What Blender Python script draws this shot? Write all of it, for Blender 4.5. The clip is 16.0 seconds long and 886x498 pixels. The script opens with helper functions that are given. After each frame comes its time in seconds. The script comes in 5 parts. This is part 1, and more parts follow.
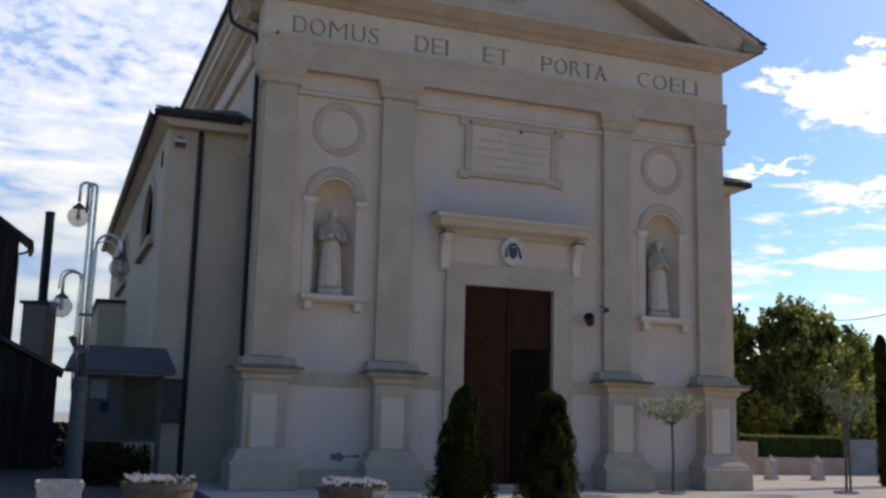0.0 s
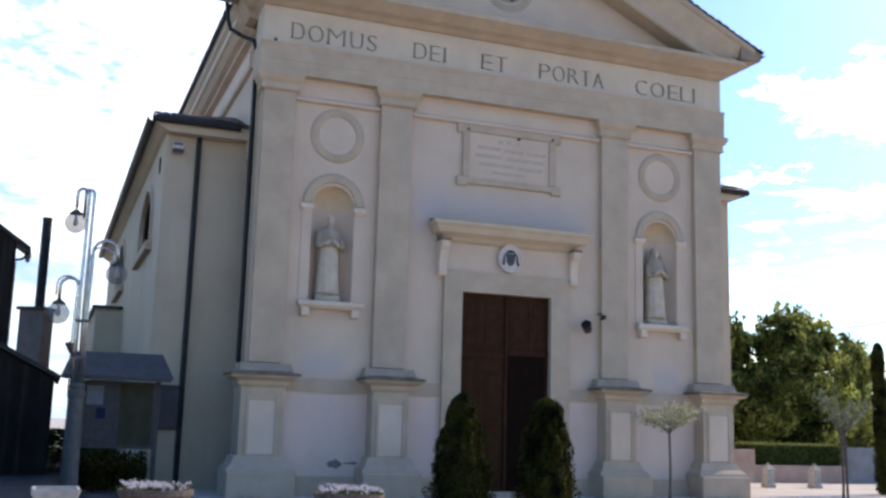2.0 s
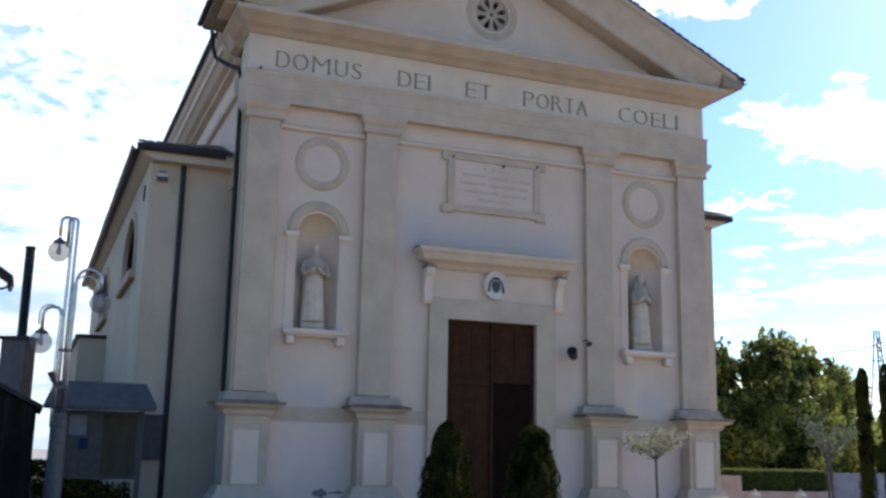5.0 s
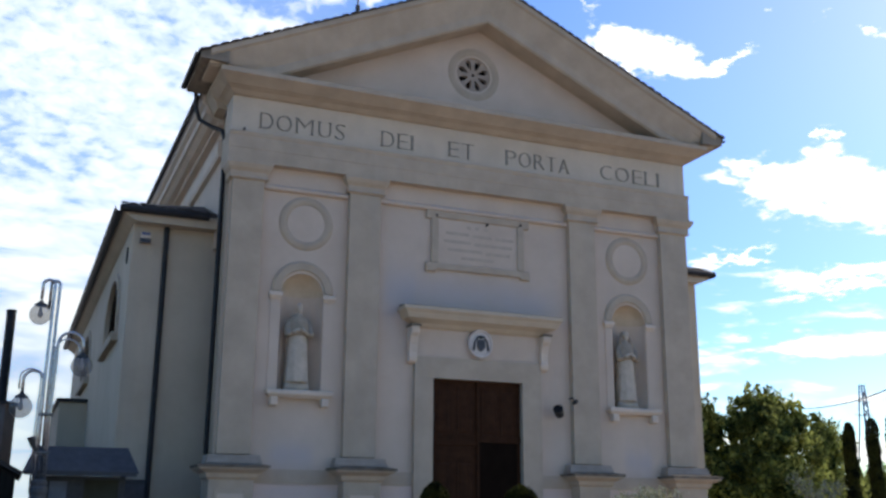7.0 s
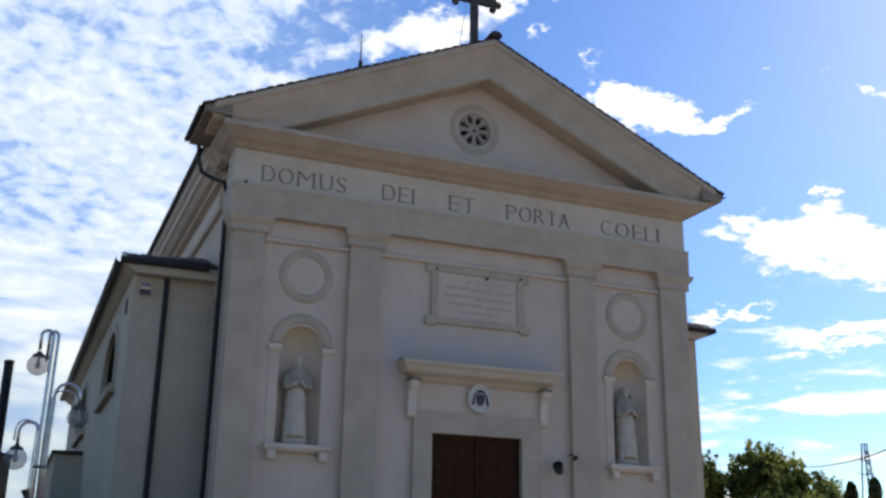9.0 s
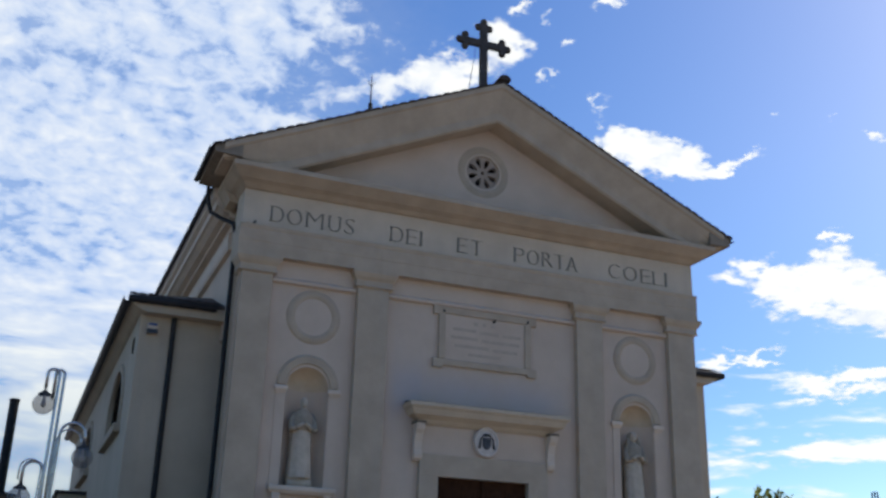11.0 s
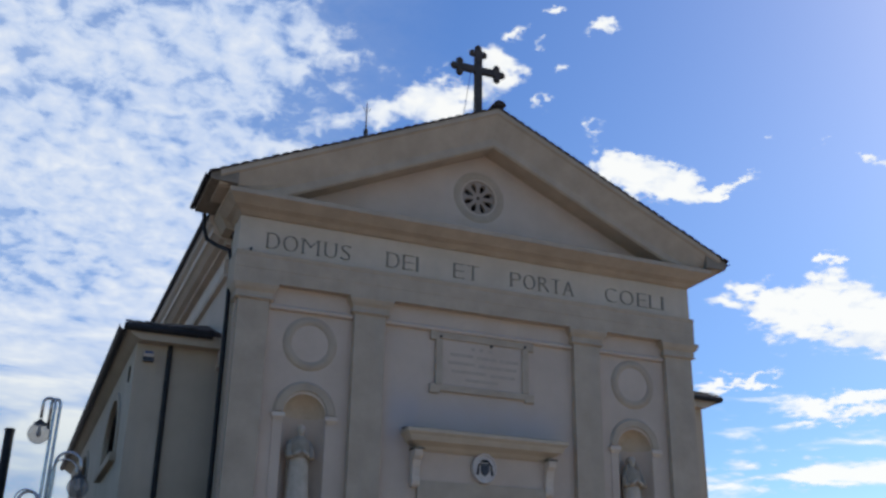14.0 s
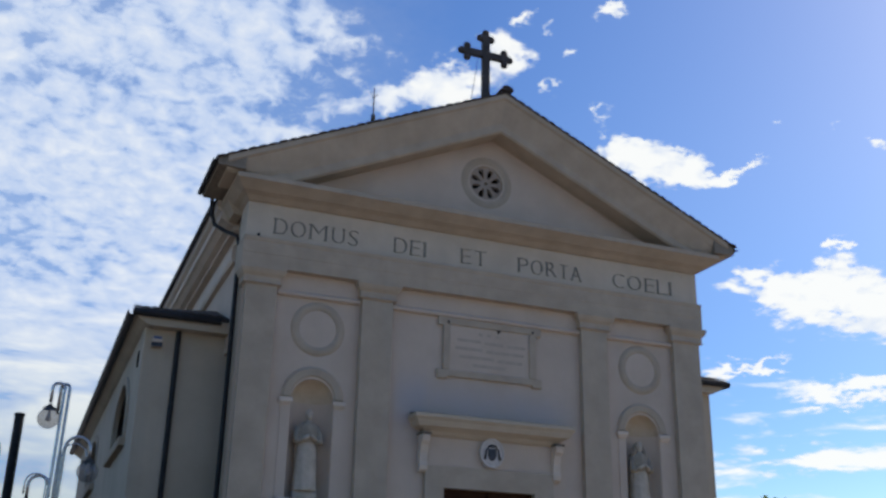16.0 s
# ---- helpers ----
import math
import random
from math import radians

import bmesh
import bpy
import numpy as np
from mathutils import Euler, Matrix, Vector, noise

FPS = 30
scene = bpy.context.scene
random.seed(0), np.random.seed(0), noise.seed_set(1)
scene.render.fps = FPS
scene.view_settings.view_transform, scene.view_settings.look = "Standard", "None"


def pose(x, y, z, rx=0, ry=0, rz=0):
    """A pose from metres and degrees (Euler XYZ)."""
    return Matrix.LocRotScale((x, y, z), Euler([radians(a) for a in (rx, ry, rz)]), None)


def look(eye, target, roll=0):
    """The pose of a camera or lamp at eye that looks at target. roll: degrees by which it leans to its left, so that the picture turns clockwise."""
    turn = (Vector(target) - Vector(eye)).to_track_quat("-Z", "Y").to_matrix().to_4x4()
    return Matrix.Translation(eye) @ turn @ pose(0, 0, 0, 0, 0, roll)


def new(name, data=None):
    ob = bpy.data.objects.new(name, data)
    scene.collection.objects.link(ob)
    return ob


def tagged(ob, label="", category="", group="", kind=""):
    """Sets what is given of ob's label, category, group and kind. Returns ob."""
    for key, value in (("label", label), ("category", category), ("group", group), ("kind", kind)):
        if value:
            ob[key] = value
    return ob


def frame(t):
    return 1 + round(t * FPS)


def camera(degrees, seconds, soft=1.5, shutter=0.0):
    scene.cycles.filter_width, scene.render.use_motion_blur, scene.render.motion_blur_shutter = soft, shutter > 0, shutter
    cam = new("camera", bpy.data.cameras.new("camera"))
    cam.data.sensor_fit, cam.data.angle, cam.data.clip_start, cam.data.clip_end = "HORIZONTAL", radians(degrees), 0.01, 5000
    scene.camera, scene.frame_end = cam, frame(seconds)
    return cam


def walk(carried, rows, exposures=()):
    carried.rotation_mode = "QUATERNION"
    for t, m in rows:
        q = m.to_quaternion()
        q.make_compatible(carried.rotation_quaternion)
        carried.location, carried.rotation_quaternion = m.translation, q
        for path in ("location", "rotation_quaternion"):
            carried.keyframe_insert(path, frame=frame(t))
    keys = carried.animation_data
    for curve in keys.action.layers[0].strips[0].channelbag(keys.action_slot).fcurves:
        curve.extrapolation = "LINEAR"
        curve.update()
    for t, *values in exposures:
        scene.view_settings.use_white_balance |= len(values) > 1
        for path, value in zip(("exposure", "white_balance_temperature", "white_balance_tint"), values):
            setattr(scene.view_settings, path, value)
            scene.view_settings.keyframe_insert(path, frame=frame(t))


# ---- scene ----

# ---- camera ----
cam = camera(46.8, 16.0, soft=2.7)
EYE = (-9.84, -21.67, 1.50)
TURNS = [
    (0, -21.03, 9.48, -1.44), (0.5, -21.08, 9.48, -1.42), (1, -21.09, 9.46, -1.50), (1.5, -21.09, 9.63, -1.51),
    (2, -21.19, 9.87, -1.55), (2.5, -21.26, 9.94, -1.50), (3, -21.46, 9.95, -1.49), (5.5, -22.24, 12.09, -1.02),
    (6, -22.55, 12.91, -0.88), (6.5, -22.59, 13.89, -0.71), (7, -22.69, 14.70, -0.38), (7.5, -22.75, 15.55, -0.47),
    (8, -22.63, 16.26, -0.55), (8.5, -22.60, 16.84, -0.82), (9, -22.81, 17.70, -0.83), (9.5, -22.77, 18.32, -0.95),
    (10, -22.82, 18.95, -1.32), (12.5, -22.51, 21.12, -1.35), (13, -22.74, 21.30, -1.40), (13.5, -22.76, 21.41, -1.09),
    (14, -22.61, 21.47, -0.96), (14.5, -22.35, 21.45, -0.98), (15, -22.20, 21.28, -1.19), (15.5, -22.17, 20.96, -1.24),
    (16, -22.21, 20.65, -1.09)]
walk(cam, [(t, pose(*EYE, 90 + p, r, y)) for t, y, p, r in TURNS],
     exposures=[(0, -0.96, 7480, 10.8), (0.5, -0.50, 7280, 10.3), (1.5, -0.15, 7300, 10.8), (3, -0.16, 7280, 10.8), (5.5, -0.43, 7050, 9), (7, -0.70, 6920, 8.4), (9, -0.95, 6840, 7.4), (10, -1.08, 6800, 6.6), (12.5, -1.25, 6710, 7.3), (16, -1.28, 6660, 7.3)])

# ---- sky and sun ----
SUN_EL, SUN_AZ = 36.0, 76.0            # azimuth clockwise from the church's axis
sun_dir = Vector((math.cos(radians(SUN_EL)) * math.sin(radians(SUN_AZ)), math.cos(radians(SUN_EL)) * math.cos(radians(SUN_AZ)), math.sin(radians(SUN_EL))))
world = bpy.data.worlds.new("sky")
scene.world = world
world.use_nodes = True
wt = world.node_tree
wt.nodes.clear()


def wm(op, a, b=None, c=None):
    n = wt.nodes.new("ShaderNodeMath")
    n.operation = op
    for i, v in enumerate((a, b, c)):
        if v is None:
            continue
        if isinstance(v, (int, float)):
            n.inputs[i].default_value = v
        else:
            wt.links.new(v, n.inputs[i])
    return n.outputs[0]


def wstep(v, lo, hi):
    n = wt.nodes.new("ShaderNodeMapRange")
    n.interpolation_type = "SMOOTHSTEP"
    wt.links.new(v, n.inputs["Value"])
    n.inputs["From Min"].default_value, n.inputs["From Max"].default_value = lo, hi
    return n.outputs["Result"]


def wnoise(vec, scale, detail, rough, dist=0.0):
    n = wt.nodes.new("ShaderNodeTexNoise")
    wt.links.new(vec, n.inputs["Vector"])
    n.inputs["Scale"].default_value, n.inputs["Detail"].default_value = scale, detail
    n.inputs["Roughness"].default_value, n.inputs["Distortion"].default_value = rough, dist
    return n.outputs["Fac"]


tc = wt.nodes.new("ShaderNodeTexCoord")
sp = wt.nodes.new("ShaderNodeSeparateXYZ")
wt.links.new(tc.outputs["Generated"], sp.inputs[0])
DX, DY, DZ = sp.outputs
AZ = wm("MULTIPLY", wm("ARCTAN2", DX, DY), 57.2958)
EL = wm("MULTIPLY", wm("ARCSINE", DZ), 57.2958)
lift = wm("ADD", wm("MAXIMUM", DZ, 0.0), 0.22)
cb = wt.nodes.new("ShaderNodeCombineXYZ")
wt.links.new(wm("DIVIDE", DX, lift), cb.inputs[0])
wt.links.new(wm("DIVIDE", DY, lift), cb.inputs[1])
PLANE = cb.outputs[0]
big = wnoise(PLANE, 3.2, 9, 0.62, 0.3)
puffs = wnoise(PLANE, 24.0, 7, 0.58, 0.3)
# low over the horizon the puffs are seen edge-on, as streaks
cs = wt.nodes.new("ShaderNodeCombineXYZ")
wt.links.new(wm("MULTIPLY", AZ, 0.16), cs.inputs[0])
wt.links.new(wm("MULTIPLY", EL, 0.75), cs.inputs[1])
low = wstep(EL, 19.0, 13.0)
puffs = wm("ADD", wm("MULTIPLY", puffs, wm("SUBTRACT", 1.0, low)), wm("MULTIPLY", wm("MULTIPLY_ADD", wnoise(cs.outputs[0], 1.0, 5, 0.58, 0.5), 1.9, -0.43), low))
# warped angles, so that the banks of cloud have ragged rims
waz = wm("ADD", AZ, wm("MULTIPLY", wm("SUBTRACT", wnoise(PLANE, 9.0, 6, 0.65), 0.5), 7.0))
wel = wm("ADD", EL, wm("MULTIPLY", wm("SUBTRACT", wnoise(PLANE, 11.0, 6, 0.65), 0.5), 5.0))
cover = wm("MULTIPLY", wm("MULTIPLY", wstep(waz, 25.0, 8.0), wstep(waz, -75.0, -30.0)), 0.36)
cover = wm("ADD", cover, wm("MULTIPLY", wstep(EL, 19.0, 5.0), 0.23))
BANKS = [(32.2, 26.1, 1.4, 1.15, 0.62), (34.0, 25.2, 1.9, 1.2, 0.66), (36.8, 24.6, 1.6, 0.95, 0.60), (39.4, 24.2, 1.9, 0.38, 0.48), (31.4, 27.8, 1.0, 0.33, 0.36),
         (29.3, 34.4, 1.0, 0.35, 0.38), (32.5, 33.7, 0.9, 0.60, 0.48), (26.5, 33.5, 1.0, 0.40, 0.32), (28.4, 32.8, 0.7, 0.40, 0.34),
         (25.7, 31.4, 1.2, 1.4, 0.42), (22.5, 29.9, 2.6, 0.9, 0.46), (19.0, 28.8, 3.0, 0.9, 0.30), (29.7, 31.1, 0.7, 0.50, 0.36), (28.8, 29.5, 0.4, 0.60, 0.28),
         (41.9, 26.7, 0.8, 0.30, 0.24), (44.8, 25.9, 0.5, 0.30, 0.32), (47.8, 25.0, 0.8, 0.50, 0.42), (2.0, 22.0, 12.0, 8.0, 0.10), (12.0, 32.0, 6.0, 2.5, 0.10),
         (44.3, 19.6, 0.9, 0.35, 0.40), (43.6, 17.2, 3.0, 1.7, 0.55), (40.4, 18.0, 2.2, 0.90, 0.42), (47.6, 16.0, 2.6, 2.0, 0.52),
         (39.3, 13.9, 2.4, 0.36, 0.42), (44.6, 12.1, 3.2, 0.55, 0.34), (41.2, 8.9, 4.5, 0.7, 0.20)]
banked = wm("ADD", wm("MULTIPLY", wstep(EL, 19.0, 5.0), 0.3), 0.0)
for a, e, sa, se, amp in BANKS:
    q = wm("ADD", wm("POWER", wm("DIVIDE", wm("SUBTRACT", waz, a), sa), 2.0), wm("POWER", wm("DIVIDE", wm("SUBTRACT", wel, e), se), 2.0))
    bank = wm("MULTIPLY", wm("EXPONENT", wm("MULTIPLY", q, -1.0)), amp)
    cover, banked = wm("ADD", cover, bank), wm("ADD", banked, bank)
field = wm("ADD", wm("ADD", wm("MULTIPLY", big, 0.42), wm("MULTIPLY", puffs, 0.58)), cover)
VEIL = wm("MULTIPLY", wm("ADD", wm("MULTIPLY", wstep(waz, 24.0, 6.0), 0.40), wm("MULTIPLY", wstep(waz, 8.0, -9.0), 0.28)), wstep(waz, -60.0, -20.0))
CLOUD = wm("MAXIMUM", wm("MULTIPLY", wstep(field, 0.695, 0.915), 0.95), VEIL)
sky = wt.nodes.new("ShaderNodeTexSky")
sky.sky_type = "NISHITA"
sky.sun_disc = False
sky.sun_elevation, sky.sun_rotation = radians(SUN_EL), radians(SUN_AZ)
sky.air_density, sky.dust_density, sky.ozone_density = 1.0, 0.6, 1.5
mixc = wt.nodes.new("ShaderNodeMix")
mixc.data_type = "RGBA"
wt.links.new(CLOUD, mixc.inputs["Factor"])
hsv = wt.nodes.new("ShaderNodeHueSaturation")
hsv.inputs["Saturation"].default_value, hsv.inputs["Hue"].default_value, hsv.inputs["Value"].default_value = 1.38, 0.513, 1.62
wt.links.new(sky.outputs[0], hsv.inputs["Color"])
deep = wt.nodes.new("ShaderNodeMix")                      # clear air stays blue far down
deep.data_type, deep.blend_type = "RGBA", "MULTIPLY"
wt.links.new(wstep(EL, 26.0, 7.0), deep.inputs["Factor"])
wt.links.new(hsv.outputs[0], deep.inputs[6])
deep.inputs[7].default_value = (0.62, 0.78, 0.93, 1)
wt.links.new(deep.outputs[2], mixc.inputs[6])
tone = wt.nodes.new("ShaderNodeValToRGB")
tone.color_ramp.elements[0].position, tone.color_ramp.elements[1].position = 0.42, 0.78
tone.color_ramp.elements[0].color, tone.color_ramp.elements[1].color = (0.40, 0.55, 0.88, 1), (0.98, 0.99, 1.0, 1)
wt.links.new(wm("ADD", wm("SUBTRACT", field, cover), wm("MULTIPLY", banked, 0.55)), tone.inputs[0])
gain = wt.nodes.new("ShaderNodeVectorMath")
gain.operation = "SCALE"
west = wm("MULTIPLY", wstep(EL, 17.0, 3.0), wstep(AZ, 30.0, 10.0))
wt.links.new(wm("MULTIPLY_ADD", west, -3.6, 10.9), gain.inputs["Scale"])
wt.links.new(tone.outputs[0], gain.inputs[0])
haze = wt.nodes.new("ShaderNodeMix")                      # bluish air before the low clouds
haze.data_type, haze.blend_type = "RGBA", "MULTIPLY"
wt.links.new(west, haze.inputs["Factor"])
wt.links.new(gain.outputs[0], haze.inputs[6])
haze.inputs[7].default_value = (0.80, 0.92, 1.0, 1)
wt.links.new(haze.outputs[2], mixc.inputs[7])
bg = wt.nodes.new("ShaderNodeBackground")
bg.inputs["Strength"].default_value = 0.225
wt.links.new(mixc.outputs[2], bg.inputs["Color"])
wo = wt.nodes.new("ShaderNodeOutputWorld")
wt.links.new(bg.outputs[0], wo.inputs[0])

sun = new("sun", bpy.data.lights.new("sun", "SUN"))
sun.data.energy, sun.data.angle, sun.data.color = 4.4, radians(0.55), (1.0, 0.95, 0.86)
sun.matrix_world = look(sun_dir * 60, (0, 0, 0))


# ---- materials ----
def material(name, c1, c2, rough=0.85, scale=3.0, fine=60.0, bump=0.15, metal=0.0, streak=0.0, stain=None, per_object=0.0, spec=0.4, damp=()):
    """Two-colour noise at two scales, fine relief, optional rain streaks and stains."""
    m = bpy.data.materials.new(name)
    m.use_nodes = True
    t = m.node_tree
    b = t.nodes["Principled BSDF"]
    geo = t.nodes.new("ShaderNodeTexCoord")
    n1 = t.nodes.new("ShaderNodeTexNoise")
    n1.inputs["Scale"].default_value, n1.inputs["Detail"].default_value, n1.inputs["Roughness"].default_value = scale, 8, 0.62
    t.links.new(geo.outputs["Object"], n1.inputs["Vector"])
    n2 = t.nodes.new("ShaderNodeTexNoise")
    n2.inputs["Scale"].default_value, n2.inputs["Detail"].default_value = fine, 4
    t.links.new(geo.outputs["Object"], n2.inputs["Vector"])
    add = t.nodes.new("ShaderNodeMath")
    add.operation = "MULTIPLY_ADD"
    add.inputs[1].default_value, add.inputs[2].default_value = 0.35, -0.17
    t.links.new(n2.outputs["Fac"], add.inputs[0])
    sm = t.nodes.new("ShaderNodeMath")
    t.links.new(n1.outputs["Fac"], sm.inputs[0])
    t.links.new(add.outputs[0], sm.inputs[1])
    ramp = t.nodes.new("ShaderNodeValToRGB")
    ramp.color_ramp.elements[0].position, ramp.color_ramp.elements[1].position = 0.32, 0.68
    ramp.color_ramp.elements[0].color, ramp.color_ramp.elements[1].color = (*c1, 1), (*c2, 1)
    t.links.new(sm.outputs[0], ramp.inputs[0])
    colour = ramp.outputs[0]

    def mix(fac, col, blend="MIX"):
        nonlocal colour
        x = t.nodes.new("ShaderNodeMix")
        x.data_type, x.blend_type = "RGBA", blend
        t.links.new(fac, x.inputs["Factor"])
        t.links.new(colour, x.inputs[6])
        x.inputs[7].default_value = (*col, 1)
        colour = x.outputs[2]

    if streak:
        mp = t.nodes.new("ShaderNodeMapping")
        mp.inputs["Scale"].default_value = (4.0, 4.0, 0.25)
        t.links.new(geo.outputs["Object"], mp.inputs["Vector"])
        n3 = t.nodes.new("ShaderNodeTexNoise")
        n3.inputs["Scale"].default_value, n3.inputs["Detail"].default_value = 1.0, 6
        t.links.new(mp.outputs[0], n3.inputs["Vector"])
        r = t.nodes.new("ShaderNodeMapRange")
        r.inputs["From Min"].default_value, r.inputs["From Max"].default_value, r.inputs["To Max"].default_value = 0.5, 0.78, streak
        t.links.new(n3.outputs["Fac"], r.inputs["Value"])
        mix(r.outputs[0], stain or (0.12, 0.115, 0.10))
    for sx, sz, sw, sh in damp:                          # bluish weather stains above ledges
        xyz = t.nodes.new("ShaderNodeSeparateXYZ")
        t.links.new(geo.outputs["Object"], xyz.inputs[0])

        def mth(op, a, b):
            n = t.nodes.new("ShaderNodeMath")
            n.operation = op
            for i, v in enumerate((a, b)):
                if isinstance(v, (int, float)):
                    n.inputs[i].default_value = v
                else:
                    t.links.new(v, n.inputs[i])
            return n.outputs[0]
        qx = mth("POWER", mth("ABSOLUTE", mth("DIVIDE", mth("SUBTRACT", xyz.outputs[0], sx), sw), 0), 6.0)
        qz = mth("POWER", mth("ABSOLUTE", mth("DIVIDE", mth("SUBTRACT", xyz.outputs[2], sz), sh), 0), 2.0)
        mask = mth("EXPONENT", mth("MULTIPLY", mth("ADD", qx, qz), -1.0), 0)
        mix(mth("MULTIPLY", mask, mth("MULTIPLY", n1.outputs["Fac"], 0.75)), (0.34, 0.33, 0.36))
    if per_object:
        oi = t.nodes.new("ShaderNodeObjectInfo")
        r = t.nodes.new("ShaderNodeMapRange")
        r.inputs["To Max"].default_value = per_object
        t.links.new(oi.outputs["Random"], r.inputs["Value"])
        mix(r.outputs[0], (0.0, 0.0, 0.0))
    t.links.new(colour, b.inputs["Base Color"])
    b.inputs["Roughness"].default_value, b.inputs["Metallic"].default_value = rough, metal
    b.inputs["Specular IOR Level"].default_value = spec
    if bump:
        bp = t.nodes.new("ShaderNodeBump")
        bp.inputs["Strength"].default_value, bp.inputs["Distance"].default_value = bump, 0.01
        t.links.new(sm.outputs[0], bp.inputs["Height"])
        t.links.new(bp.outputs[0], b.inputs["Normal"])
    return m


PLASTER = material("pale_lime_plaster", (0.503, 0.379, 0.277), (0.595, 0.454, 0.337), scale=0.9, streak=0.10, stain=(0.36, 0.33, 0.30), damp=((0.08, 6.55, 2.2, 0.42), (-1.9, 6.3, 0.4, 0.8), (-4.3, 2.75, 0.5, 0.3), (4.4, 2.8, 0.4, 0.3)))
LILAC = material("repainted_dado_plaster", (0.564, 0.435, 0.356), (0.640, 0.494, 0.406), scale=1.1, streak=0.12, stain=(0.4, 0.37, 0.36))
OCHRE = material("ochre_conch_plaster", (0.479, 0.348, 0.219), (0.602, 0.463, 0.316), scale=2.2)
PALESTONE = material("pale_hood_stone", (0.455, 0.352, 0.243), (0.543, 0.425, 0.297), scale=2.0, streak=0.08, stain=(0.35, 0.31, 0.25))
TUBE = material("bright_galvanised_tube", (0.38, 0.37, 0.37), (0.52, 0.51, 0.50), rough=0.25, metal=0.9, scale=9)
STONE = material("cream_cast_stone", (0.392, 0.297, 0.205), (0.484, 0.370, 0.258), scale=1.6, streak=0.14, stain=(0.28, 0.27, 0.24))
PANEL = material("white_panel_plaster", (0.562, 0.439, 0.324), (0.653, 0.514, 0.388), scale=1.4, streak=0.12, stain=(0.4, 0.39, 0.36))
AISLE = material("warm_grey_plaster", (0.433, 0.343, 0.241), (0.525, 0.420, 0.302), scale=0.7, streak=0.25, stain=(0.28, 0.26, 0.22))
MOSSY = material("grey_weathered_stone", (0.30, 0.226, 0.168), (0.40, 0.306, 0.232), scale=4.0, spec=0.1)
TERRA = material("brown_aggregate_concrete", (0.075, 0.054, 0.042), (0.15, 0.112, 0.088), scale=9, fine=120, bump=0.4)
DIRTY = material("weathered_ledge_stone", (0.10, 0.076, 0.054), (0.24, 0.19, 0.14), scale=3.0, spec=0.05)
MARBLE = material("statue_marble", (0.408, 0.326, 0.236), (0.541, 0.434, 0.324), scale=5.0, rough=0.6)
FRIEZE = material("pale_frieze_plaster", (0.508, 0.406, 0.300), (0.605, 0.488, 0.363), scale=1.3, streak=0.16, stain=(0.34, 0.31, 0.27))
EAVES = material("brown_boarded_eaves", (0.20, 0.158, 0.115), (0.31, 0.248, 0.182), scale=3, streak=0.3, spec=0.1)
MANTLE = material("browned_statue_stone", (0.275, 0.214, 0.151), (0.388, 0.307, 0.221), scale=6.0, rough=0.75, spec=0.15)
LETTER = material("dark_bronze_letter", (0.155, 0.135, 0.105), (0.27, 0.235, 0.185), rough=0.7, scale=12)
TILE = material("weathered_clay_tile", (0.045, 0.036, 0.032), (0.10, 0.07, 0.056), scale=6, per_object=0.4)
COPPER = material("dark_painted_gutter", (0.014, 0.013, 0.013), (0.032, 0.029, 0.028), rough=0.5, scale=5, spec=0.2)
WOOD = material("dark_stained_door_wood", (0.030, 0.0115, 0.0048), (0.053, 0.021, 0.0088), rough=0.6, scale=5, streak=0.4, stain=(0.014, 0.007, 0.004), spec=0.06)
IRON = material("black_wrought_iron", (0.02, 0.02, 0.02), (0.06, 0.055, 0.05), rough=0.55, metal=0.4, scale=20)
STEEL = material("grey_painted_steel", (0.085, 0.083, 0.082), (0.15, 0.147, 0.145), rough=0.4, metal=0.6, scale=9)
# shade behind the wicket, rose, vent and aisle windows, as a near-black colour
DARK = material("interior_shade_black", (0.010, 0.0062, 0.0042), (0.015, 0.0094, 0.0066), rough=0.95, spec=0.0)
GROUND = material("pale_square_paving", (0.45, 0.37, 0.30), (0.58, 0.49, 0.405), scale=0.8, fine=25)
GLASSDARK = material("dusty_dark_window_glass", (0.010, 0.009, 0.008), (0.024, 0.021, 0.019), rough=0.35, bump=0.0, spec=0.12)
ENAMEL = material("white_enamel_crest", (0.513, 0.428, 0.360), (0.627, 0.529, 0.448), rough=0.4, scale=10)
GREYBLUE = material("slate_blue_sheet", (0.034, 0.033, 0.036), (0.062, 0.060, 0.064), rough=0.55, scale=6)
BARK = material("grey_brown_bark", (0.05, 0.04, 0.03), (0.14, 0.115, 0.09), scale=14, fine=90, bump=0.5)
CONCRETE = material("washed_concrete", (0.30, 0.28, 0.25), (0.46, 0.43, 0.39), scale=7, fine=120, bump=0.4)
# brown far darker than render: the deep shade is put into it
HOUSE = material("shaded_brown_render", (0.018, 0.0125, 0.010), (0.034, 0.024, 0.019), scale=1.2, streak=0.3, spec=0.05)
BRICKISH = material("pink_boundary_render", (0.34, 0.23, 0.18), (0.46, 0.33, 0.26), scale=2, streak=0.2)
GREYWALL = material("grey_boundary_render", (0.17, 0.17, 0.175), (0.25, 0.25, 0.255), scale=2, streak=0.2)
PAPER = material("printed_notice_paper", (0.10, 0.11, 0.125), (0.15, 0.16, 0.18), rough=0.6, scale=4)
SOIL = material("dark_planting_soil", (0.03, 0.022, 0.016), (0.07, 0.05, 0.035), scale=20)


